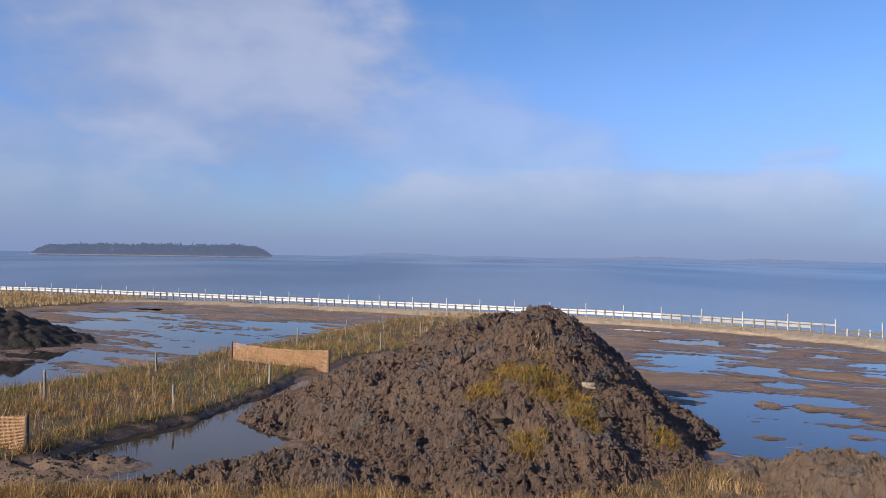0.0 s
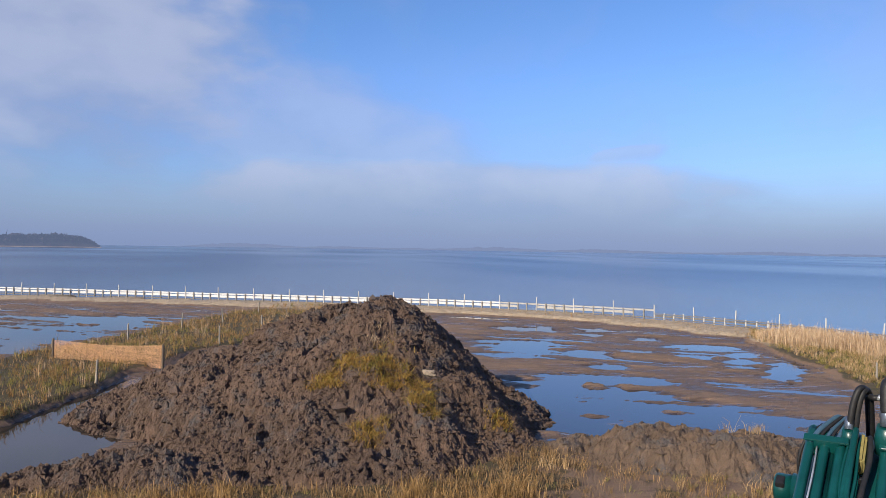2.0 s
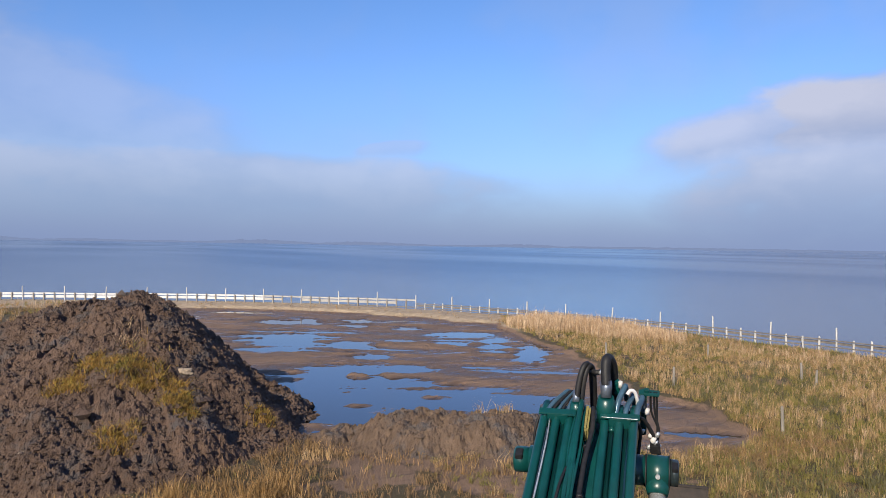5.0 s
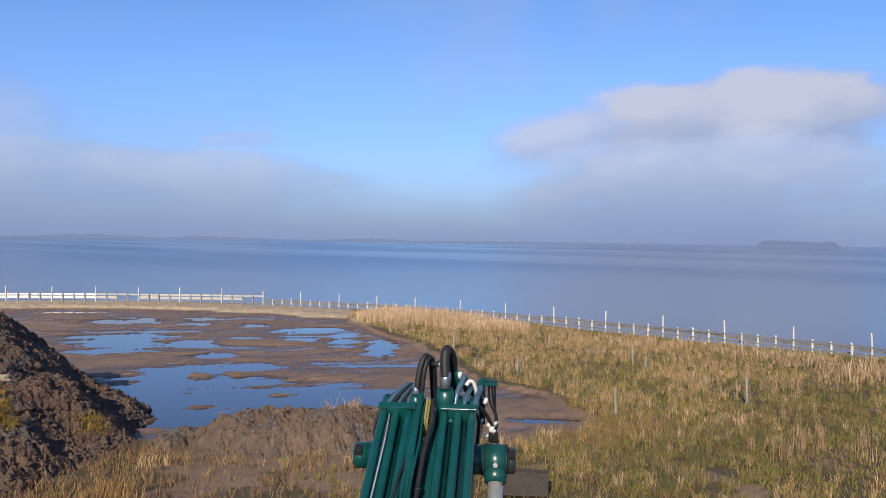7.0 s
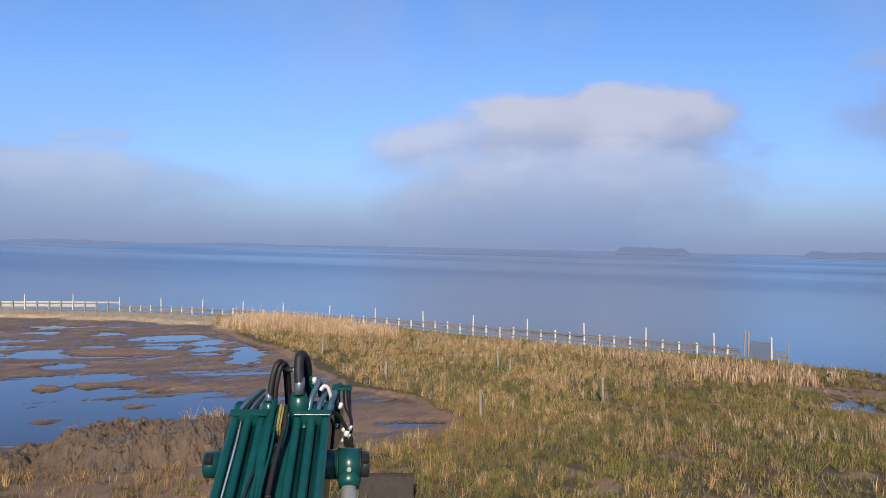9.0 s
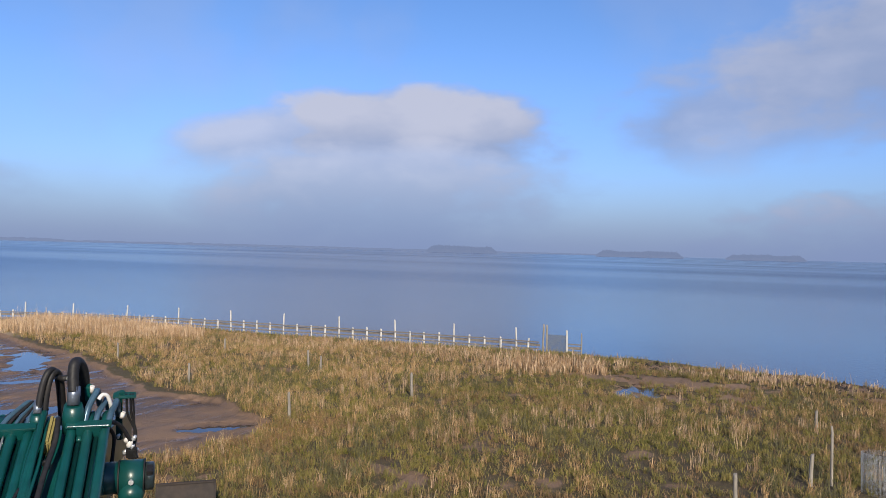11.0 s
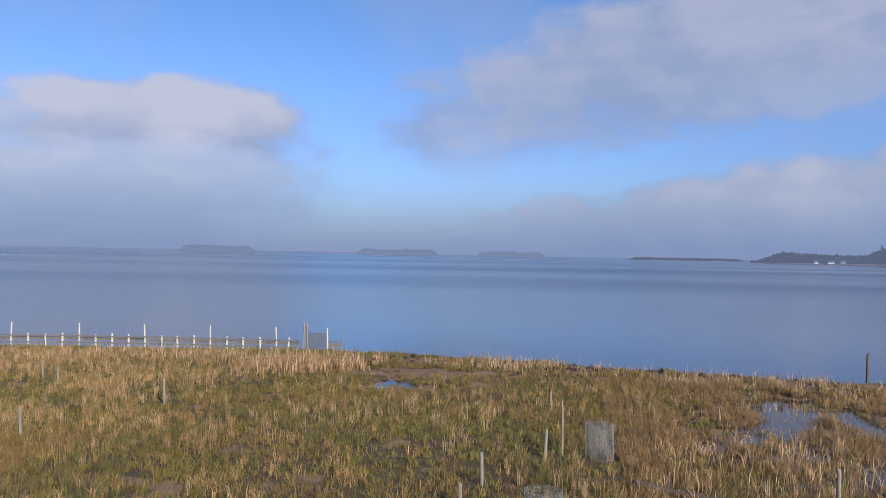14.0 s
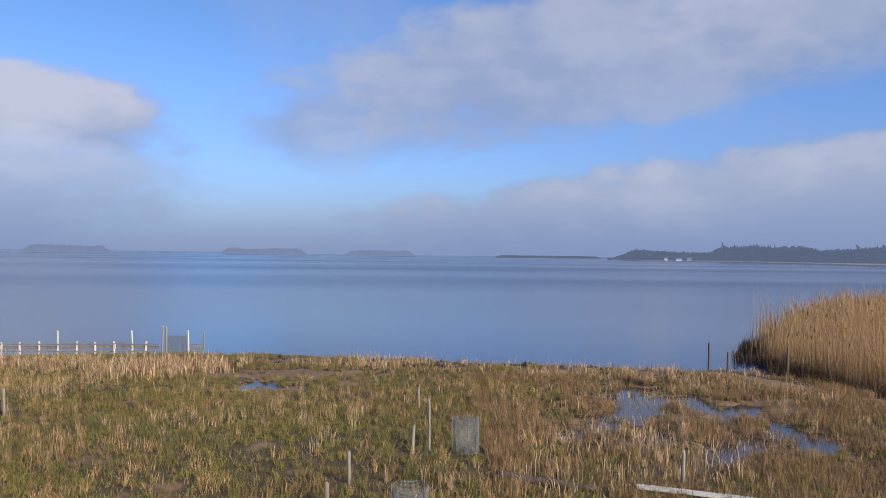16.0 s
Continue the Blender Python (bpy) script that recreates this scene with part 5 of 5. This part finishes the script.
# pipes along the boom's top, in two packs
for k, (x, wide, far_end) in enumerate(((-0.252, 0.025, 0.20), (-0.180, 0.025, 0.18), (-0.104, 0.026, 0.16), (0.096, 0.025, 0.16), (0.176, 0.025, 0.20), (0.256, 0.025, 0.20))):
    def pipe(bm, x=x, wide=wide, far_end=far_end):
        tube(bm, bend([P(x, -4.6, 0.04), P(x, -2.0, 0.045), P(x, -0.1, 0.05), P(x * 1.0, far_end * 0.55, 0.045), P(x * 1.02, far_end, -0.01)], 4), wide, 10)
    exc_part("pipe", pipe, PAINT, "", boom)
# thinner pipes lying lower between them
for x in (-0.216, -0.142, 0.136, 0.216):
    exc_part("pipe", lambda bm: tube(bm, [P(x, -4.6, 0.008), P(x, 0.14, 0.012)], 0.0185, 8), PAINT, "", boom)
for x0, x1 in ((-0.28, -0.065), (0.07, 0.29)):
    def bar(bm, x0=x0, x1=x1):
        box(bm, (x0 + x1) / 2, 0.0, 0.092, x1 - x0, 0.05, 0.014, BM, 0.003)
        box(bm, (x0 + x1) / 2, -0.02, 0.055, (x1 - x0) * 0.55, 0.012, 0.075, BM, 0.003)
    cl = exc_part("pipe_clamp", bar, PAINT, "", boom)
    for q in (0.3, 0.52, 0.78):
        def bolt(bm, q=q):
            c = x0 + (x1 - x0) * q
            tube(bm, [P(c, -0.03, 0.03), P(c, -0.055, 0.02)], 0.018, 8)
            tube(bm, [P(c, -0.055, 0.02), P(c, -0.075, 0.012)], 0.011, 6)
        exc_part("bolt", bolt, PAINT, "", cl)
# a second clamp further back
for x0, x1 in ((-0.275, -0.055), (0.02, 0.275)):
    exc_part("pipe_clamp", lambda bm: box(bm, (x0 + x1) / 2, -2.1, 0.085, x1 - x0, 0.05, 0.014, BM, 0.003), PAINT, "", boom)
# flexible hoses between the packs
for pts, wide in (([P(-0.035, -3.0, 0.05), P(-0.045, -1.2, 0.05), P(-0.05, -0.5, 0.06), P(-0.045, -0.1, 0.10), P(-0.04, 0.06, 0.12), P(-0.05, 0.14, 0.06)], 0.017), ([P(-0.055, -3.0, 0.04), P(-0.06, -0.9, 0.05), P(-0.062, -0.3, 0.08), P(-0.045, 0.02, 0.11), P(-0.06, 0.16, 0.09)], 0.013)):
    exc_part("hose", lambda bm: tube(bm, bend(pts), wide, 8), PAINT, "green-painted hose", boom)
exc_part("hose", lambda bm: tube(bm, bend([P(0.012, -3.5, 0.05), P(0.008, -1.0, 0.055), P(0.012, -0.4, 0.06), P(0.035, -0.12, 0.085), P(0.03, 0.03, 0.10), P(0.02, 0.10, 0.05)]), 0.014, 8), RUBBER, "black rubber hose", boom)
exc_part("hose", lambda bm: tube(bm, bend([P(-0.10, -2.5, 0.07), P(-0.115, -1.1, 0.075), P(-0.10, -0.62, 0.08), P(-0.075, -0.42, 0.07)]), 0.008, 6), RUBBER, "thin black hose", boom)
# thin steel line added for the highlight running along the left pipes
exc_part("hose", lambda bm: tube(bm, bend([P(-0.215, -0.75, 0.07), P(-0.205, -0.3, 0.085), P(-0.215, -0.03, 0.06)]), 0.005, 6), STEEL, "thin bright line for the highlight along a pipe", boom)
exc_part("worn_edge", lambda bm: box(bm, 0.18, -0.024, 0.100, 0.20, 0.006, 0.004, BM, 0.001), STEEL, "scratched bright bar edge", boom)
for k, (x, wig) in enumerate(((-0.075, 0.012), (-0.058, -0.014), (-0.040, 0.010), (-0.022, -0.008))):
    exc_part("hose", lambda bm: tube(bm, bend([P(x - 0.01, -3.2, 0.04), P(x + wig, -1.6, 0.05), P(x - wig, -1.0, 0.055), P(x + wig, -0.6, 0.06 + abs(wig)), P(x - wig * 0.5, -0.25, 0.065), P(x * 0.8 - 0.005, 0.02, 0.08), P(x * 0.7, 0.12, 0.05)]), 0.0085, 7), PAINT, "thin green-painted hose", boom)
for y in (-0.25, -0.62, -1.05):
    exc_part("hose_tie", lambda bm: tube(bm, [P(0.012, y, 0.058), P(0.012, y + 0.018, 0.060)], 0.018, 8), RUBBER, "black cable tie", boom)
exc_part("foam_pad", lambda bm: box(bm, -0.008, 0.0, 0.025, 0.038, 0.22, 0.10, BM, 0.012), YELLOW, "dull yellow pad between the pipe packs", boom)


# unions, fittings and the hose loops over the boom's end
def union(x, y, z0, r, high, fit):
    u = exc_part("pipe_union", lambda bm: tube(bm, [P(x, y - 0.02, z0), P(x, y, z0 + high * 0.55), P(x, y + 0.01, z0 + high)], [r * 1.1, r * 1.1, r * 0.85], 12), PAINT, "", boom)
    exc_part("hose_fitting", lambda bm: tube(bm, [P(x, y + 0.005, z0 + high), P(x, y + 0.03, z0 + high + fit * 0.45), P(x, y + 0.035, z0 + high + fit * 0.5), P(x, y + 0.06, z0 + high + fit)], [r * 0.60, r * 0.60, r * 0.66, r * 0.58], 12), DULL, "bright steel hose fitting", u)


union(0.100, 0.06, 0.02, 0.052, 0.15, 0.08)
union(-0.072, 0.06, 0.01, 0.036, 0.11, 0.045)
for wide, label, line in ((0.028, "thick black rubber hose loop", ((0.099, 0.10, 0.23), (0.094, 0.15, 0.30), (0.097, 0.19, 0.342), (0.110, 0.23, 0.325), (0.125, 0.26, 0.26), (0.128, 0.285, 0.16), (0.122, 0.30, 0.0), (0.12, 0.31, -0.15))),
                          (0.0165, "black rubber hose loop", ((-0.070, 0.08, 0.13), (-0.058, 0.13, 0.22), (-0.042, 0.17, 0.275), (-0.026, 0.20, 0.295), (-0.010, 0.235, 0.27), (0.0, 0.27, 0.19), (0.0, 0.30, 0.05), (0.0, 0.31, -0.15))),
                          (0.0165, "black rubber hose loop", ((-0.045, 0.10, 0.10), (-0.036, 0.14, 0.19), (-0.022, 0.18, 0.255), (-0.006, 0.215, 0.275), (0.008, 0.25, 0.24), (0.014, 0.28, 0.14), (0.014, 0.30, -0.1))),
                          (0.016, "short black cross hose", ((0.0, 0.235, 0.235), (0.03, 0.24, 0.215), (0.07, 0.24, 0.225), (0.105, 0.245, 0.235)))):
    exc_part("hose_loop", lambda bm: tube(bm, bend([P(*p) for p in line], 8), wide, 14), RUBBER, label, boom)
for x, run, w_, mat in ((-0.252, 0.12, 0.0135, BLUEPIPE), (-0.222, 0.11, 0.009, RUBBER), (-0.190, 0.10, 0.010, BLUEPIPE), (-0.165, 0.085, 0.008, RUBBER), (-0.130, 0.06, 0.012, BLUEPIPE)):
    exc_part("hose", lambda bm: tube(bm, bend([P(x, -0.02, 0.06), P(x + run * 0.3, 0.07, 0.085), P(x + run * 0.75, 0.16, 0.095), P(x + run, 0.21, 0.085), P(x + run * 1.15, 0.25, 0.0)]), w_, 10), mat, "dark blue-grey hose end", boom)
for x, dx, z1, w_ in ((0.150, 0.052, 0.15, 0.0165), (0.203, 0.045, 0.09, 0.015), (0.268, 0.030, 0.075, 0.017)):
    exc_part("pipe_end", lambda bm: tube(bm, bend([P(x, 0.03, 0.05), P(x + dx * 0.3, 0.10, 0.04 + z1 * 0.5), P(x + dx * 0.85, 0.18, z1), P(x + dx, 0.21, z1 - 0.005), P(x + dx * 1.1, 0.24, z1 - 0.12)]), w_, 10), BLUEPIPE, "blue-grey steel pipe end", boom)
exc_part("elbow", lambda bm: tube(bm, bend([P(0.215, 0.13, 0.15), P(0.232, 0.15, 0.165), P(0.255, 0.16, 0.15), P(0.27, 0.16, 0.10), P(0.272, 0.17, 0.05)]), 0.0105, 12), WHITE, "white pipe elbow", boom)
exc_part("valve_block", lambda bm: box(bm, 0.150, 0.26, 0.10, 0.035, 0.04, 0.10, BM, 0.006), PAINT, "", boom)
exc_part("hose_fitting", lambda bm: tube(bm, [P(0.170, 0.24, 0.115), P(0.172, 0.245, 0.155)], 0.012, 12), WHITE, "white hose fitting", boom)
exc_part("hose_fitting", lambda bm: tube(bm, [P(0.055, 0.23, 0.215), P(0.068, 0.23, 0.235)], 0.013, 12), STEEL, "bright steel hose fitting", boom)
# bracket with thin hoses and fittings at the boom's side
bracket = exc_part("side_bracket", lambda bm: (box(bm, 0.304, 0.27, -0.08, 0.036, 0.05, 0.32, BM, 0.006), box(bm, 0.335, 0.26, 0.072, 0.12, 0.05, 0.014, BM, 0.004), box(bm, 0.322, 0.26, 0.088, 0.03, 0.03, 0.03, BM, 0.005)), PAINT, "", boom)
for k, (x, e) in enumerate(((0.345, 0.045), (0.365, 0.03), (0.378, 0.008))):
    exc_part("hose", lambda bm: tube(bm, bend([P(x, 0.26, 0.08), P(x + 0.004, 0.26, -0.06), P(x + e, 0.24, -0.18), P(x + e * 0.7, 0.20, -0.27)]), 0.0065, 8), RUBBER, "thin black hose", bracket)
for x, y, z, r in ((0.345, 0.19, -0.19, 0.013), (0.385, 0.19, -0.18, 0.012), (0.362, 0.18, -0.215, 0.016), (0.322, 0.22, -0.035, 0.015), (0.395, 0.19, -0.27, 0.011), (0.335, 0.19, -0.28, 0.012), (0.375, 0.18, -0.235, 0.012), (0.30, 0.2, -0.17, 0.010)):
    exc_part("hose_fitting", lambda bm: tube(bm, [P(x, y, z - r), P(x, y, z), P(x + 0.01, y, z + r * 1.4)], [r, r * 1.1, r * 0.7], 10), WHITE if r > 0.0125 else STEEL, "bright pale hose fitting", bracket)
exc_part("hose_coupling", lambda bm: box(bm, 0.375, 0.18, -0.275, 0.06, 0.04, 0.075, BM, 0.008), RUBBER, "black hose coupling block", bracket)
exc_part("hose", lambda bm: tube(bm, bend([P(0.265, 0.10, 0.02), P(0.31, 0.17, -0.06), P(0.36, 0.19, -0.18), P(0.40, 0.16, -0.30)]), 0.012, 8), RUBBER, "thin black hose", bracket)
exc_part("hose", lambda bm: tube(bm, bend([P(0.265, 0.06, 0.02), P(0.29, 0.10, -0.08), P(0.285, 0.08, -0.18), P(0.275, 0.03, -0.28)]), 0.010, 8), RUBBER, "thin black hose", bracket)
exc_part("cable", lambda bm: tube(bm, bend([P(-0.21, 0.16, 0.06), P(-0.28, 0.06, 0.03), P(-0.315, -0.02, -0.08), P(-0.30, -0.05, -0.22)]), 0.008, 6), RUBBER, "thin black cable", boom)


# the pin through the boom and the lifting cylinder on it
PY, PZ = -0.06, -0.235
pin = exc_part("pin_boss", lambda bm: tube(bm, [P(-0.345, PY, PZ), P(-0.25, PY, PZ), P(0.25, PY, PZ), P(0.325, PY, PZ)], 0.086, 24), PAINT)
exc_part("pin_cap", lambda bm: tube(bm, [P(-0.435, PY, PZ), P(-0.425, PY, PZ), P(-0.345, PY, PZ)], [0.066, 0.076, 0.076], 20), PAINT, "", pin)
exc_part("pin_lock", lambda bm: box(bm, -0.40, PY - 0.03, PZ + 0.068, 0.045, 0.07, 0.03, BM, 0.004), RUBBER, "black pin lock", pin)
cyl = exc_part("lift_cylinder", lambda bm: tube(bm, [P(0.333, PY, PZ), P(0.452, PY, PZ)], 0.092, 24), PAINT)
exc_part("pin_cap", lambda bm: tube(bm, [P(0.458, PY, PZ), P(0.502, PY, PZ), P(0.508, PY, PZ)], [0.075, 0.075, 0.06], 20), GREASE, "greasy dark steel pin cap", pin)
for x in (0.327, 0.455):
    exc_part("seal_ring", lambda bm: tube(bm, [P(x - 0.004, PY, PZ), P(x + 0.004, PY, PZ)], 0.0945, 24), RUBBER, "black grease ring", pin)
exc_part("pin_lock", lambda bm: box(bm, 0.485, PY - 0.03, PZ + 0.068, 0.035, 0.06, 0.03, BM, 0.004), RUBBER, "black pin lock", pin)
eye_c = P(0.393, PY, PZ)
low = Vector((eye_c.x - b_d.x * 1.5, eye_c.y - b_d.y * 1.5, 1.85))
down = (low - eye_c).normalized()
exc_part("rod_eye", lambda bm: tube(bm, [eye_c + down * 0.04, eye_c + down * 0.10, eye_c + down * 0.135], [0.072, 0.066, 0.058], 18), PAINT, "", cyl)
exc_part("piston_rod", lambda bm: tube(bm, [eye_c + down * 0.13, eye_c + down * 0.95], 0.045, 18), STEEL, "polished steel piston rod", cyl)
exc_part("cylinder_barrel", lambda bm: tube(bm, [eye_c + down * 0.95, eye_c + down * 2.2], 0.085, 18), PAINT, "", cyl)
exc_part("grease_nipple", lambda bm: tube(bm, [P(0.393, PY - 0.08, PZ + 0.04), P(0.393, PY - 0.10, PZ + 0.05)], 0.014, 8), STEEL, "bright grease nipple", cyl)

# the machine's body under the eye, closed and plain
ex0, ey0 = FOOT.x - 1.2, FOOT.y - 1.2
gz0 = ground_z(ex0, ey0)
BODY = pose(ex0, ey0, gz0, 0, 0, -45)
exc_part("upper_body", lambda bm: box(bm, 0, -0.5, 1.75, 2.6, 3.6, 1.1, BODY, 0.08), PAINT)
exc_part("counterweight", lambda bm: box(bm, 0, -2.5, 1.7, 2.5, 0.7, 1.2, BODY, 0.15), PAINT)
exc_part("turntable", lambda bm: tube(bm, [BODY @ Vector((0, 0, 0.85)), BODY @ Vector((0, 0, 1.22))], 0.7, 24), DULL)
for s in (-1, 1):
    exc_part("track", lambda bm: box(bm, s * 1.05, 0, 0.42, 0.6, 4.0, 0.9, BODY, 0.3), RUBBER, "black steel crawler track")
exc_part("axle_frame", lambda bm: box(bm, 0, 0, 0.62, 1.6, 1.4, 0.5, BODY, 0.05), DULL)

# ---- a rusty steel bucket left in the grass ----
bx, by = 11.15, 10.35
bz = ground_z(bx, by)
RB = pose(bx, by, bz - 0.02, 0, 0, -44)
bucket = thing("steel_bucket", bx, by, bz, "rusty brown steel digging bucket lying in the grass", "bucket")


def bucket_shell(bm):
    prof = [(-0.35, 0.58), (-0.40, 0.12), (-0.25, 0.0), (0.30, 0.0), (0.42, 0.10)]
    rows = [[bm.verts.new(RB @ Vector((x, y, z))) for y, z in prof] for x in (-0.5, 0.5)]
    inner = [[bm.verts.new(RB @ Vector((x, y * 0.93, z * 0.93 + 0.03))) for y, z in prof] for x in (-0.47, 0.47)]
    for k in range(4):
        bm.faces.new((rows[0][k], rows[1][k], rows[1][k + 1], rows[0][k + 1]))
        bm.faces.new((inner[0][k], inner[0][k + 1], inner[1][k + 1], inner[1][k]))
    for a, b in ((rows[0], inner[0]), (rows[1], inner[1])):
        for k in range(4):
            bm.faces.new((a[k], a[k + 1], b[k + 1], b[k]))
    for k in (0, 4):
        bm.faces.new((rows[0][k], rows[1][k], inner[1][k], inner[0][k]))


part("shell", mesh_of((lambda b: (bucket_shell(b), b)[1])(bmesh.new()), "shell", RUST), RUST, bucket)
for s in (-1, 1):
    bm = bmesh.new()
    m = RB @ pose(s * 0.515, 0, 0)
    v = [bm.verts.new(m @ Vector((q, y, z))) for q in (-0.012, 0.012) for y, z in ((-0.37, 0.6), (-0.42, 0.1), (-0.26, -0.02), (0.32, -0.02), (0.44, 0.12))]
    bm.faces.new(v[:5]), bm.faces.new(v[5:][::-1])
    for k in range(5):
        bm.faces.new((v[k], v[(k + 1) % 5], v[5 + (k + 1) % 5], v[5 + k]))
    part("side_plate", bm, RUST, bucket)
bm = bmesh.new()
box(bm, 0, -0.36, 0.60, 1.06, 0.05, 0.04, RB, 0.006)
part("rim", bm, RUST, bucket)
